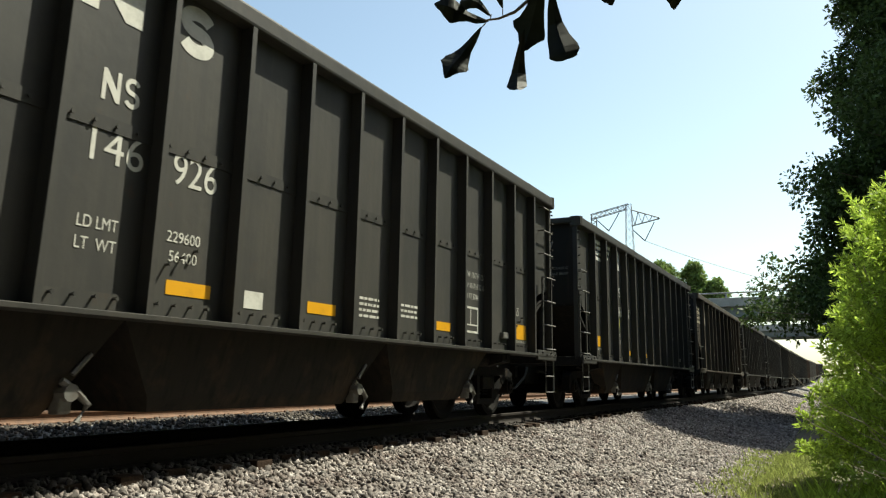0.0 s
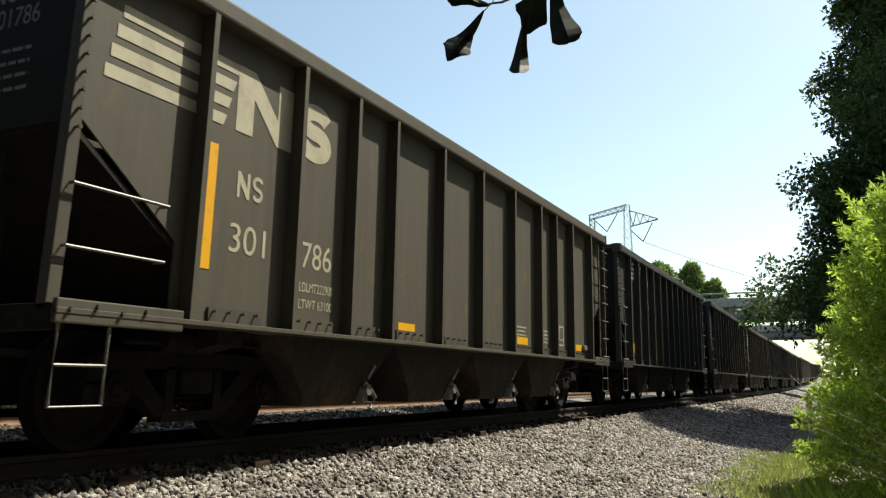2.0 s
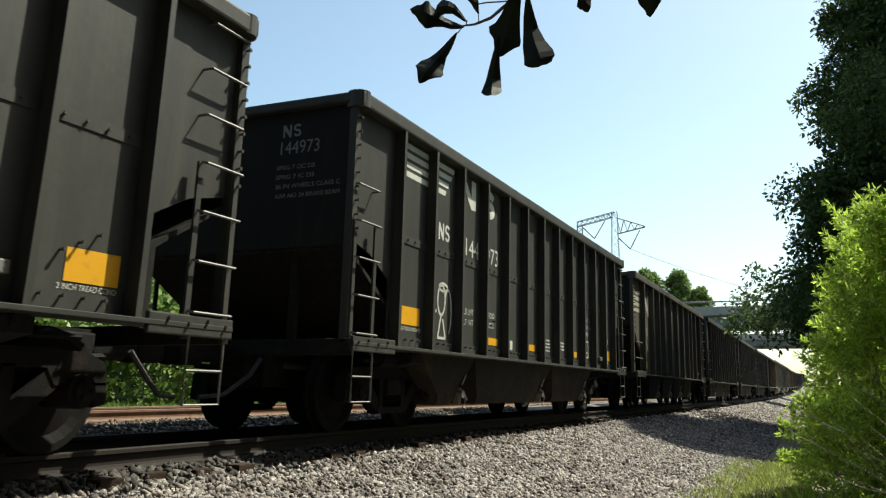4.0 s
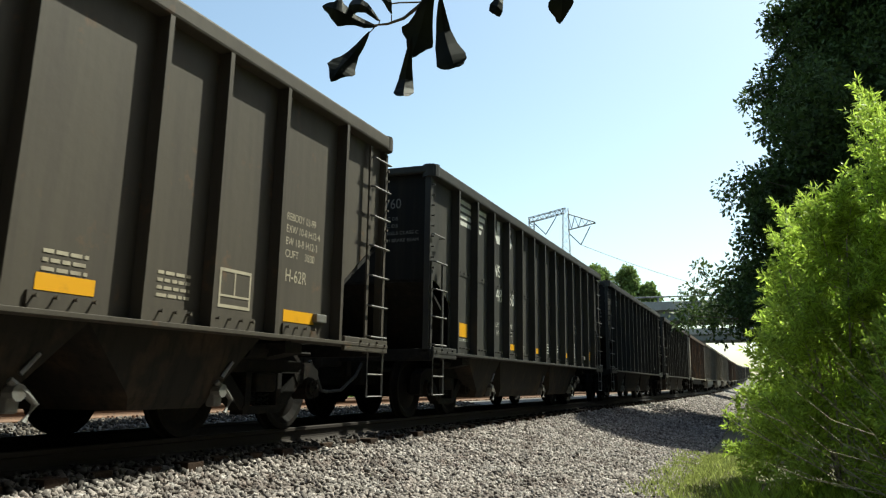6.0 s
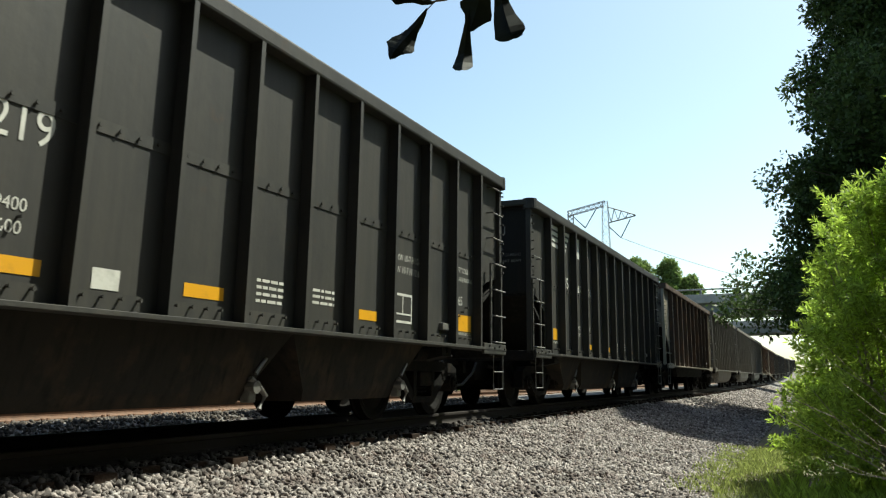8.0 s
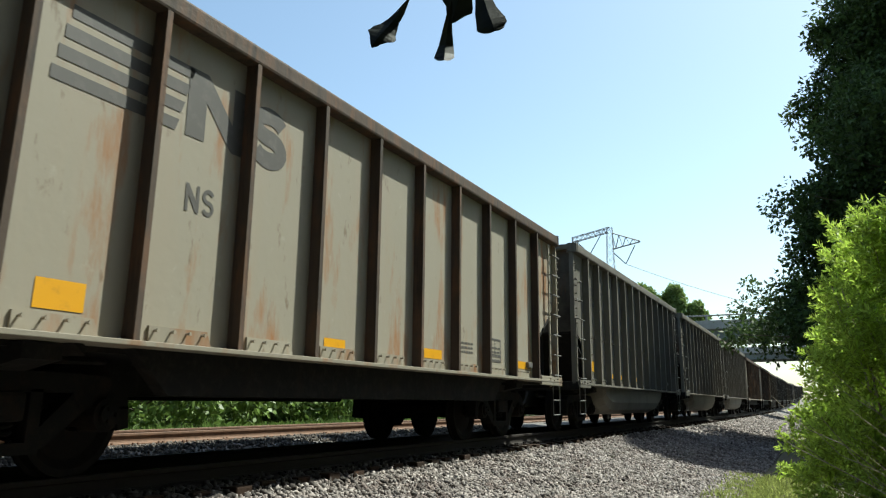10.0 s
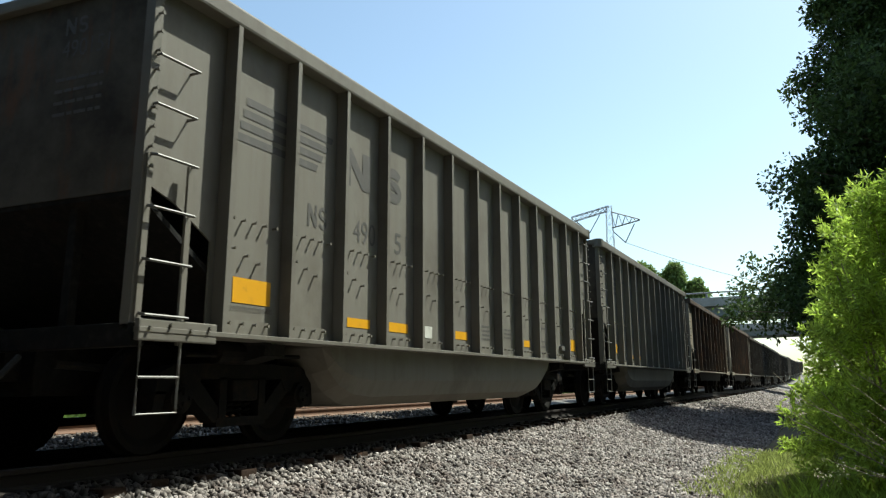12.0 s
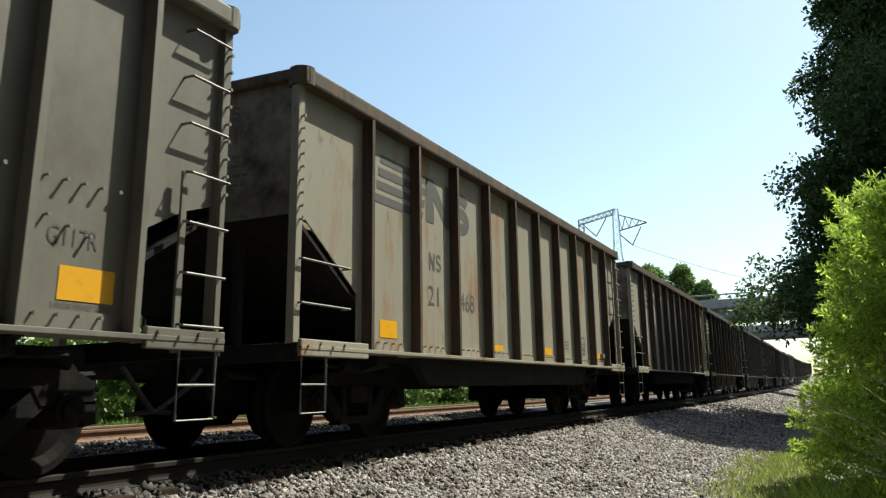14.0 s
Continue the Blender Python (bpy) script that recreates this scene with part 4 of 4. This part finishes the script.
def leaf_cloud(rng, centres, sizes, n, length, width, droop=0.2, outward=0.6):
    """Leaf blades about clump centres; each blade is a folded pair of quads."""
    k = len(centres)
    idx = rng.integers(0, k, n)
    d = rng.normal(size=(n, 3))
    d /= np.linalg.norm(d, axis=1)[:, None]
    r = rng.random(n) ** 0.45
    p = centres[idx] + d * (r * sizes[idx])[:, None]
    along = d * outward + rng.normal(size=(n, 3)) * 0.6 + np.array([0, 0, -droop])
    along /= np.linalg.norm(along, axis=1)[:, None]
    side = np.cross(along, rng.normal(size=(n, 3)))
    side /= np.linalg.norm(side, axis=1)[:, None]
    nrm = np.cross(along, side)
    ln = (length * rng.uniform(0.6, 1.3, n))[:, None]
    wd = (width * rng.uniform(0.6, 1.3, n))[:, None]
    a, c = p, p + along * ln
    m = p + along * ln * 0.5
    b1, b2 = m + side * wd * 0.5 + nrm * wd * 0.18, m - side * wd * 0.5 + nrm * wd * 0.18
    return np.stack([a, b1, c, b2], axis=1)


def tree(name, x, y, z, height, radius, leaves, length, width, mat, label, category="tree", seed=1, low=0.15, clumps=60, lean=(0, 0), droop=0.2, clump=0.22, cone=0.0):
    rng = np.random.default_rng(seed)
    e = new(name)
    tagged(e, label, category)
    bm = bmesh.new()
    tr = max(0.05, height * 0.02)
    spine = [Vector((lean[0] * f * height + 0.2 * math.sin(f * 5 + seed), lean[1] * f * height + 0.2 * math.cos(f * 4 + seed) - 0.2, f * height)) for f in (0, 0.15, 0.3, 0.5, 0.7, 0.92)]
    tube(bm, spine, tr, 8, tr * 0.15)
    cs, ss = [], []
    for i in range(clumps):
        f = low + (0.98 - low) * (i + rng.random()) / clumps
        wide = radius * (math.sin(math.pi * min(1, (f - low * 0.5) / (1 - low * 0.5)) ** 0.8) ** 0.6) * (0.9 + 0.2 * rng.random())
        wide = wide * (1 - cone) + cone * radius * (1.0 - f) ** 0.75 * (0.8 + 0.4 * rng.random())
        a = rng.random() * 6.28
        rr = wide * rng.random() ** 0.45
        at = np.array([lean[0] * f * height + rr * math.cos(a), lean[1] * f * height + rr * math.sin(a), f * height])
        cs.append(at)
        ss.append(radius * clump * (0.6 + 0.8 * rng.random()))
        if i % 3 == 0:
            g = max(0.05, f - 0.12)
            root = Vector((lean[0] * g * height, lean[1] * g * height, g * height))
            mid = root.lerp(Vector(at), 0.5) + Vector((0, 0, 0.04 * height))
            tube(bm, [root, mid, Vector(at)], tr * 0.35, 5, tr * 0.06)
    part("trunk", bm, M["bark"], e)
    part("crown", quads("crown", leaf_cloud(rng, np.array(cs), np.array(ss), leaves, length, width, droop), mat), None, e)
    e.matrix_basis = pose(x, y, z)
    return e


def oak(x, y, z, height, radius, label, seed, bunches=4600, per=70):
    """A broad oak: limbs from the trunk, bunches of small leaves on their ends, coarser leaves within."""
    rng = np.random.default_rng(seed)
    e = new("tree")
    tagged(e, label, "tree")
    bm = bmesh.new()
    tube(bm, [(0, 0, 0), (0.15, 0.1, height * 0.2), (-0.1, 0.2, height * 0.5), (0.1, 0, height * 0.93)], height * 0.022, 9, 0.03)
    cs, ss, inner = [], [], []
    ph = rng.random(8) * 6.28
    for i in range(bunches):
        f = 0.14 + 0.86 * rng.random() ** 1.25
        a = rng.random() * 6.28
        lump = 1 + 0.10 * math.sin(3 * a + 9 * f + ph[0]) + 0.10 * math.sin(5 * a - 23 * f + ph[1]) + 0.08 * math.sin(41 * f + 2 * a + ph[2])
        wide = radius * (1.0 - f) ** 0.66 * min(1.0, 0.3 + 3.6 * f) * lump
        rr = wide * (0.62 + 0.40 * rng.random() ** 0.7)
        cs.append((rr * math.cos(a), rr * math.sin(a), f * height + rng.normal() * 0.3 - 0.06 * rr))
        ss.append(0.32 + 0.42 * rng.random())
        if i % 3 == 0:
            inner.append((0.78 * rr * math.cos(a), 0.78 * rr * math.sin(a), f * height * 0.97 - 0.2))
        if i % 9 == 0:
            root = Vector((0, 0, max(0.06, f - 0.10) * height))
            tip = Vector(cs[-1])
            tube(bm, [root, root.lerp(tip, 0.5) + Vector((0, 0, 0.4)), tip], 0.07, 5, 0.012)
    part("trunk", bm, M["bark"], e)
    fine = leaf_cloud(rng, np.array(cs), np.array(ss), bunches * per, 0.22, 0.115, 0.25, 0.8)
    coarse = leaf_cloud(rng, np.array(inner), np.full(len(inner), 0.85), len(inner) * 34, 0.34, 0.22, 0.2)
    part("crown", quads("crown", np.concatenate([fine, coarse]), M["oak"]), None, e)
    e.matrix_basis = pose(x, y, z)


def place(d, dist):
    """A point along a direction from the tripod."""
    return CAM_X + d[0] * dist, d[1] * dist, CAM_Z + d[2] * dist


def shrub(x, y, z, height, radius, shoots, label, seed, lean=0.0):
    """A many-stemmed shrub: shoots with side sprays, each set with narrow leaves."""
    rng = np.random.default_rng(seed)
    e = new("shrub")
    tagged(e, label, "shrub")
    bm = bmesh.new()
    quad = []
    for i in range(7):
        a = rng.random() * 6.28
        bm2 = bmesh.new()
        tube(bm2, [(0.15 * math.cos(a), 0.15 * math.sin(a), 0), (0.3 * radius * math.cos(a) + lean * 0.3, 0.3 * radius * math.sin(a), height * 0.5), (0.5 * radius * math.cos(a) + lean, 0.5 * radius * math.sin(a), height * (0.75 + 0.15 * rng.random()))], 0.022, 6, 0.006)
        part("stem", bm2, M["twig"], e)
    for i in range(shoots):
        f = rng.random() ** 1.05
        a = rng.random() * 6.28
        reach = radius * (1.0 - 0.55 * f) * (0.75 + 0.4 * rng.random())
        root = np.array([0.25 * reach * math.cos(a) + lean * f, 0.25 * reach * math.sin(a), height * (0.02 + 0.76 * f)])
        tip = np.array([reach * math.cos(a) + lean * f, reach * math.sin(a), height * min(1.0, 0.07 + 0.95 * f) + rng.uniform(-0.1, 0.25)])
        if i % 4 == 0:
            tube(bm, [root, (root + tip) / 2 + (0, 0, 0.06), tip], 0.010, 4, 0.003)
        axis = (tip - root) / np.linalg.norm(tip - root)
        n = 16
        for j in range(n):
            u = 0.25 + 0.75 * j / (n - 1)
            base = root + (tip - root) * u + (0, 0, 0.06 * math.sin(math.pi * u))
            side = np.cross(axis, rng.normal(size=3))
            side /= np.linalg.norm(side)
            d = axis * 0.75 + side * 0.75 + np.array([0, 0, 0.25])
            d /= np.linalg.norm(d)
            ln = (0.34 - 0.2 * u) * rng.uniform(0.7, 1.3)
            m = 11
            v = np.linspace(0.1, 1.0, m)[:, None]
            p = base + d * v * ln
            s2 = np.cross(d, rng.normal(size=(m, 3)))
            s2 /= np.linalg.norm(s2, axis=1)[:, None]
            al = d * 0.7 + s2 * 0.8
            al /= np.linalg.norm(al, axis=1)[:, None]
            w = np.cross(al, rng.normal(size=(m, 3)))
            w /= np.linalg.norm(w, axis=1)[:, None]
            L = 0.10 * rng.uniform(0.6, 1.3, m)[:, None]
            quad.append(np.stack([p, p + al * L * 0.45 + w * 0.014, p + al * L, p + al * L * 0.45 - w * 0.014], axis=1))
    tagged(part("twigs", bm, M["twig"], e), kind="stuff")
    part("leaves", quads("leaves", np.concatenate(quad), M["fresh"]), None, e)
    e.matrix_basis = pose(x, y, z)


def bare_twigs(name, x, y, z, n, size, seed, label, flat_lie=False):
    rng = random.Random(seed)
    bm = bmesh.new()
    for i in range(n):
        a = rng.uniform(2.0, 4.4)
        d = Vector((math.cos(a), math.sin(a), 0.15 if flat_lie else rng.uniform(0.35, 1.2))).normalized()
        p = Vector((rng.uniform(-0.2, 0.2), rng.uniform(-0.2, 0.2), 0))
        pts = [p.copy()]
        for k in range(5):
            d = (d + Vector((rng.uniform(-0.25, 0.25), rng.uniform(-0.25, 0.25), rng.uniform(-0.15, 0.1)))).normalized()
            p = p + d * size / 5
            p.z = max(p.z, 0.02)
            pts.append(p.copy())
        tube(bm, pts, 0.011, 5, 0.003)
        for k in (2, 3, 4):
            q = d.cross(Vector((0, 0, 1))).normalized() * rng.choice((-1, 1))
            tube(bm, [pts[k], pts[k] + (d + q) * size * 0.12, pts[k] + (d * 1.6 + q + Vector((0, 0, 0.2))) * size * 0.18], 0.005, 4, 0.002)
    ob = part(name, bm, M["twig"])
    tagged(ob, label, "dead branch")
    ob.matrix_basis = pose(x, y, z)


PROFILE = [(-700, 6), (-120, 1.5), (-40, 0.2), (-16, -0.55), (-9.5, -0.45), (-7.2, -0.06), (-3.0, -0.06), (-2.0, -0.26), (-1.4, -0.22), (0.9, -0.195), (1.02, -0.215),
           (1.2, -0.305), (1.75, -0.45), (2.6, -0.64), (3.6, -0.86), (4.6, -0.98), (6.0, -1.02), (7.5, -0.95), (12, -0.5), (30, 0.8), (120, 3), (700, 8)]


def height_at(x):
    return np.interp(x, [p[0] for p in PROFILE], [p[1] for p in PROFILE])


def stones(name, n, x0, x1, s0, s1, size, label, seed, near=1.0, mat="stone"):
    """Broken stone, each piece a jagged lump."""
    rng = np.random.default_rng(seed)
    cube = np.array([(i, j, k) for i in (-1, 1) for j in (-1, 1) for k in (-1, 1)]) * 0.72
    tri = np.array([(0, 1, 3), (0, 3, 2), (4, 6, 7), (4, 7, 5), (0, 4, 5), (0, 5, 1), (2, 3, 7), (2, 7, 6), (0, 2, 6), (0, 6, 4), (1, 5, 7), (1, 7, 3)])
    x = rng.uniform(x0, x1, n)
    s = s0 + (s1 - s0) * rng.random(n) ** near
    r = size * rng.uniform(0.55, 1.25, n) * (1 + 0.012 * np.maximum(0, s - 8))
    q = rng.normal(size=(n, 4))
    q /= np.linalg.norm(q, axis=1)[:, None]
    w, a, b, c = q.T
    R = np.stack([1 - 2 * (b * b + c * c), 2 * (a * b - c * w), 2 * (a * c + b * w), 2 * (a * b + c * w), 1 - 2 * (a * a + c * c), 2 * (b * c - a * w), 2 * (a * c - b * w), 2 * (b * c + a * w), 1 - 2 * (a * a + b * b)], 1).reshape(n, 3, 3)
    v = cube[None] * rng.uniform(0.45, 1.25, (n, 8, 3)) * np.array([1.2, 0.85, 0.6])[None, None] * r[:, None, None]
    v = np.einsum("nij,nkj->nki", R, v)
    z = height_at(x) + r * rng.uniform(-0.2, 0.6, n)
    v += np.stack([x, s, z], 1)[:, None]
    me = bpy.data.meshes.new(name)
    f = (tri[None] + 8 * np.arange(n)[:, None, None]).reshape(-1)
    me.vertices.add(8 * n), me.loops.add(len(f)), me.polygons.add(len(f) // 3)
    me.vertices.foreach_set("co", v.astype(np.float32).ravel())
    me.loops.foreach_set("vertex_index", f.astype(np.int32))
    me.polygons.foreach_set("loop_start", np.arange(0, len(f), 3, dtype=np.int32))
    me.update(calc_edges=True)
    me.materials.append(M[mat])
    tagged(new(name, me), label, "gravel", kind="stuff")


def grass(name, n, x0, x1, y0, y1, tall, label, seed, mat="grass"):
    rng = np.random.default_rng(seed)
    cx, cy = rng.uniform(x0, x1, n // 25 + 1), rng.uniform(y0, y1, n // 25 + 1)
    i = rng.integers(0, len(cx), n)
    x, y = cx[i] + rng.normal(size=n) * 0.1, cy[i] + rng.normal(size=n) * 0.14
    base = np.stack([x, y, height_at(x) - 0.02], 1)
    a = rng.random(n) * 6.28
    h = tall * rng.uniform(0.4, 1.2, n)
    d = np.stack([np.cos(a) * h * 0.45, np.sin(a) * h * 0.45, h], 1)
    w = np.stack([-np.sin(a), np.cos(a), 0 * a], 1) * 0.006
    me = quads(name, np.stack([base - w, base + w, base + d * np.array([0.5, 0.5, 0.75]) + w * 0.8, base + d], 1), M[mat])
    tagged(new(name, me), label, "grass", kind="stuff")


def scenery():
    overpass("overpass", 80, 6.45, 8.4, "grey concrete road overpass on steel girders across the tracks")
    overpass("overpass", 116, 6.4, 8.2, "second concrete road overpass farther along the tracks")
    px, py, pz = place((-0.209, 0.956, 0.204), 200)
    pylon(px, py, pz)
    for i, (x, y, h, r) in enumerate([(-21.5, 150, 21.5, 4.6), (-16.5, 152, 21, 4.2), (-12.5, 150, 18, 3)]):
        tree("tree", x, y, 0, h, r, 16000, 0.55, 0.35, M["faraway"], "far green round-topped tree behind the overpass", seed=20 + i, clumps=50, low=0.3)
    # dark trees along the near side
    dark = "tall dark green broadleaf tree, in view or added unseen to cut sky light"
    oak(12.95, 37, -0.7, 26, 10.3, dark, 40)
    tree("bush", 8.9, 21, -0.8, 4.0, 2.0, 12000, 0.2, 0.12, M["oak"], "dark green undergrowth below the trees", "bush", seed=38, clumps=60, low=0.02, clump=0.3)
    tree("bush", 8.2, 25, -0.8, 3.4, 1.8, 10000, 0.2, 0.12, M["oak"], "dark green undergrowth below the trees", "bush", seed=39, clumps=60, low=0.02, clump=0.3)
    for i, (x, y, h, r, lv) in enumerate([(17.5, 31, 17, 5, 16000), (12.6, 40, 15, 5, 45000), (13.4, 54, 13, 5, 32000), (14.5, 70, 13, 5, 7000), (20, 38, 18, 6, 9000)]):
        tree("tree", x, y, -0.6, h, r, lv, 0.34, 0.22, M["oak"], dark, seed=41 + i, clumps=110, low=0.06, clump=0.2)
    # unseen wood behind and beside the camera, added mainly to cut sky light
    for i, (x, y) in enumerate([(15.5, 4), (14, -3), (12.5, -9), (13, -17), (12.5, -26), (13, -36), (9.6, -4.8), (19, 2), (19, 14), (19, -12), (6.5, -14)]):
        tree("tree", x, y, -0.6, 15 + (i * 3 % 4), 5.0 if x > 10 else 4.2, 8000, 0.45, 0.3, M["oak"], dark, seed=60 + i, clumps=90, low=0.08 if x > 10 else 0.3, clump=0.25)
    # more unseen trees, added to keep the sky behind off the car ends
    for i, (x, y) in enumerate([(-13, -10), (-12, -20), (-13, -31), (-9, -46), (9, -48), (7, -62)]):
        tree("tree", x, y, -0.5, 17, 6, 6000, 0.7, 0.45, M["oak"], dark, seed=80 + i, clumps=80, low=0.05, clump=0.3)
    # bright feathery shrubs
    feathery = "bright yellow-green feathery shrub beside the ballast"
    shrub(7.0, 12.6, -1.0, 4.0, 1.55, 240, feathery, 71)
    shrub(6.6, 14.4, -1.0, 2.9, 1.25, 110, feathery, 76)
    shrub(8.2, 12.4, -0.95, 5.4, 1.8, 220, feathery, 72)
    shrub(8.3, 10.9, -0.95, 3.4, 1.5, 150, feathery, 73)
    shrub(9.9, 13.5, -0.8, 6.2, 1.9, 170, feathery, 74)
    shrub(7.6, 15.0, -0.95, 2.4, 1.2, 60, "low green shrub at the foot of the taller shrubs", 75)
    bare_twigs("dead_branch", 7.7, 10.2, -0.97, 7, 2.3, 5, "pale leafless branches standing in the shrub")
    bare_twigs("dead_branch", 8.3, 9.4, -0.95, 8, 2.4, 15, "pale leafless branches standing in the shrub")
    bare_twigs("dead_branch", 7.0, 11.6, -1.0, 3, 1.7, 9, "pale dead branch lying on the ground", True)
    # undergrowth and woods on the far side
    for i in range(13):
        tree("bush", -14.5 - (i * 5 % 3), -9 + i * 5.2, -0.6, 3.6 + (i * 7 % 4) * 0.5, 3.1, 7000, 0.3, 0.18, M["mid"], "leafy green undergrowth beyond the second track", "bush", seed=130 + i, clumps=60, low=0.0, clump=0.28)
    for i in range(18):
        y = -8 + i * 9
        tree("tree", -19 - (i * 37 % 7), y, -0.3, 7 + (i * 5 % 5), 4.5, 7000, 0.4, 0.25, M["mid"], "green tree in the wood beyond the tracks", seed=100 + i, clumps=50, low=0.02)


LEAF_AT = [(0, 925, 159), (0.5, 945, 198), (1, 963, 198), (1.5, 940, 141), (2, 929, 129), (3.2, 890, 155), (4.3, 867, 170), (4.5, 847, 167), (5, 766, 191), (5.5, 727, 178),
           (6, 724, 170), (6.5, 720, 168), (7, 764, 162), (7.5, 818, 133), (8, 828, 124), (8.5, 786, 121), (8.7, 770, 110), (9.8, 795, 105), (11, 798, 93), (11.2, 776, 58), (11.4, 752, 18),
           (11.7, 748, -45), (12.2, 748, -90), (14, 748, -95)]
TWIG_D = 1.35
TWIG = []


def aim(t):
    """Yaw, pitch and roll of the camera at a time."""
    ts = [p[0] for p in PATH]
    return [float(np.interp(t, ts, [p[i] for p in PATH])) for i in (1, 2, 3)]


def twig_pose(t, u, v):
    y, p, r = aim(t)
    m = pose(CAM_X, 0, CAM_Z, 90 + p, r, y)
    at = m @ Vector(((u - 784) / 1500 * TWIG_D, (441 - v) / 1500 * TWIG_D, -TWIG_D))
    return pose(*at, 0, 0, 24 - 3 * math.sin(t * 1.7))


def oak_leaf(parent, stem, tip, width, seed, blunt=False):
    """One drooping leaf from stem to tip (right, up in centimetres): a long wedge with pointed lobes at its broad end."""
    rng = random.Random(seed)
    a, b = Vector((stem[0], 0, stem[1])) / 100, Vector((tip[0], 0, tip[1])) / 100
    d = b - a
    side = Vector((d.z, 0, -d.x)).normalized() * width / 100
    if blunt:
        prof = [(0.0, 0.05), (0.1, 0.2), (0.25, 0.36), (0.45, 0.52), (0.65, 0.76), (0.82, 0.98), (0.9, 1.02), (0.95, 0.84), (0.975, 0.66), (1.0, 0.3)]
    else:
        prof = [(0.0, 0.05), (0.08, 0.17), (0.22, 0.30), (0.38, 0.42), (0.52, 0.62), (0.62, 0.88), (0.68, 1.02), (0.74, 0.92), (0.80, 0.66), (0.88, 0.44), (0.95, 0.24), (1.0, 0.03)]
    bm = bmesh.new()
    rows = []
    swing = rng.uniform(-0.10, 0.10)
    skew = rng.uniform(-0.05, 0.05)
    for f, w in prof:
        c = a + d * f + side * swing * math.sin(f * 3.1) + Vector((0, 0.012 * math.sin(f * 5 + seed), 0))
        wl, wr = w * rng.uniform(0.88, 1.1), w * rng.uniform(0.88, 1.1)
        fold = Vector((0, 0.008 * w, 0))
        lag = d * skew * w
        rows.append([bm.verts.new(c - side * wl * 0.5 + fold - lag), bm.verts.new(c), bm.verts.new(c + side * wr * 0.5 + fold + lag)])
    for r, s in zip(rows, rows[1:]):
        for k in range(2):
            bm.faces.new([r[k], r[k + 1], s[k + 1], s[k]])
    bmesh.ops.solidify(bm, geom=bm.faces[:], thickness=0.0004)
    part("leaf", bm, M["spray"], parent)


def leaf_spray():
    """The oak twig that hangs into view close by; its origin is the tip of the middle leaf."""
    e = new("oak_twig")
    tagged(e, "oak twig with drooping lobed leaves hanging overhead, coloured as a silhouette", "branch")
    k = TWIG_D * 100 / 1500 / 2.40

    def c(u, v):
        return ((u - 525) * k, (525 - v) * k)

    bm = bmesh.new()
    for line, r0, r1 in (([(370, 203), (430, 195), (500, 165), (585, 88), (650, 5), (760, -150), (1000, -330), (1500, -640)], 0.0013, 0.006),
                         ([(447, 101), (480, 94), (512, 92), (590, 86)], 0.0011, 0.0014), ([(1500, -640), (1300, -300), (1180, -70)], 0.003, 0.001),
                         ([(1000, -330), (980, -160), (946, -20)], 0.002, 0.001)):
        tube(bm, [(a / 100, 0.01, b / 100) for a, b in (c(*p) for p in line)], r0, 6, r1)
    for s in ((382, 203, 350, 246), (392, 200, 396, 180), (447, 190, 446, 156), (632, 40, 656, 62), (650, 5, 626, -10)):
        p, q = c(*s[:2]), c(*s[2:])
        tube(bm, [(p[0] / 100, 0.01, p[1] / 100), (q[0] / 100, 0.006, q[1] / 100)], 0.0009, 5)
    part("stem", bm, M["bark"], e)
    for i, (st, tp, w, blunt) in enumerate([((352, 244), (196, 486), 108, False), ((385, 205), (150, 142), 108, False), ((396, 182), (262, 118), 74, True), ((446, 158), (388, 2), 84, True),
                                            ((626, -30), (530, 350), 132, False), ((532, 270), (500, 532), 76, True), ((656, 60), (716, 404), 118, True), ((946, -30), (890, 148), 56, True), ((1176, -90), (1186, 166), 112, False)]):
        oak_leaf(e, c(*st), c(*tp), w * k * 1.12, i, blunt)
    TWIG.append(e)


ground()
scenery()
leaf_spray()
stones("ballast_shoulder", 78000, 1.12, 4.7, 2.2, 32, 0.034, "loose grey crushed stone ballast beside the track", 1, 1.6)
stones("ballast_far_shoulder", 16000, 1.3, 4.6, 30, 100, 0.05, "grey crushed stone ballast farther along the track", 7, 1.3)
stones("ballast_between", 14000, -3.6, -0.9, 2.0, 26, 0.036, "dirty crushed stone ballast between the tracks, darkened for the train's shadow", 2, 1.5, "dirtshade")
stones("ballast_crib", 9000, -0.9, 1.2, 2.0, 14, 0.04, "crushed stone between the ties, darkened for the shade under the train", 3, 1.3, "shadestone")
grass("grass_patch", 10000, 4.25, 5.7, 11.5, 19.5, 0.11, "short green grass on the edge of the ballast", 4)
grass("weeds", 9000, 5.6, 9.0, 8.0, 13, 0.28, "green weeds at the foot of the shrubs", 5, "fresh")
grass("far_weeds", 9000, -14, -8.6, 2, 40, 0.5, "tall weeds beyond the second track", 6, "mid")
build_train()
track("railway_track_near", 0.0, 0.0, "railway track with rails and timber ties darkened for the shade under the train", -12, 110, 0.53, "raildark", "tiedark")
track("railway_track_far", -4.75, 0.13, "second railway track with rusty rails behind the train", -4, 60, 0.56, "railsteel", "tie")

motions()
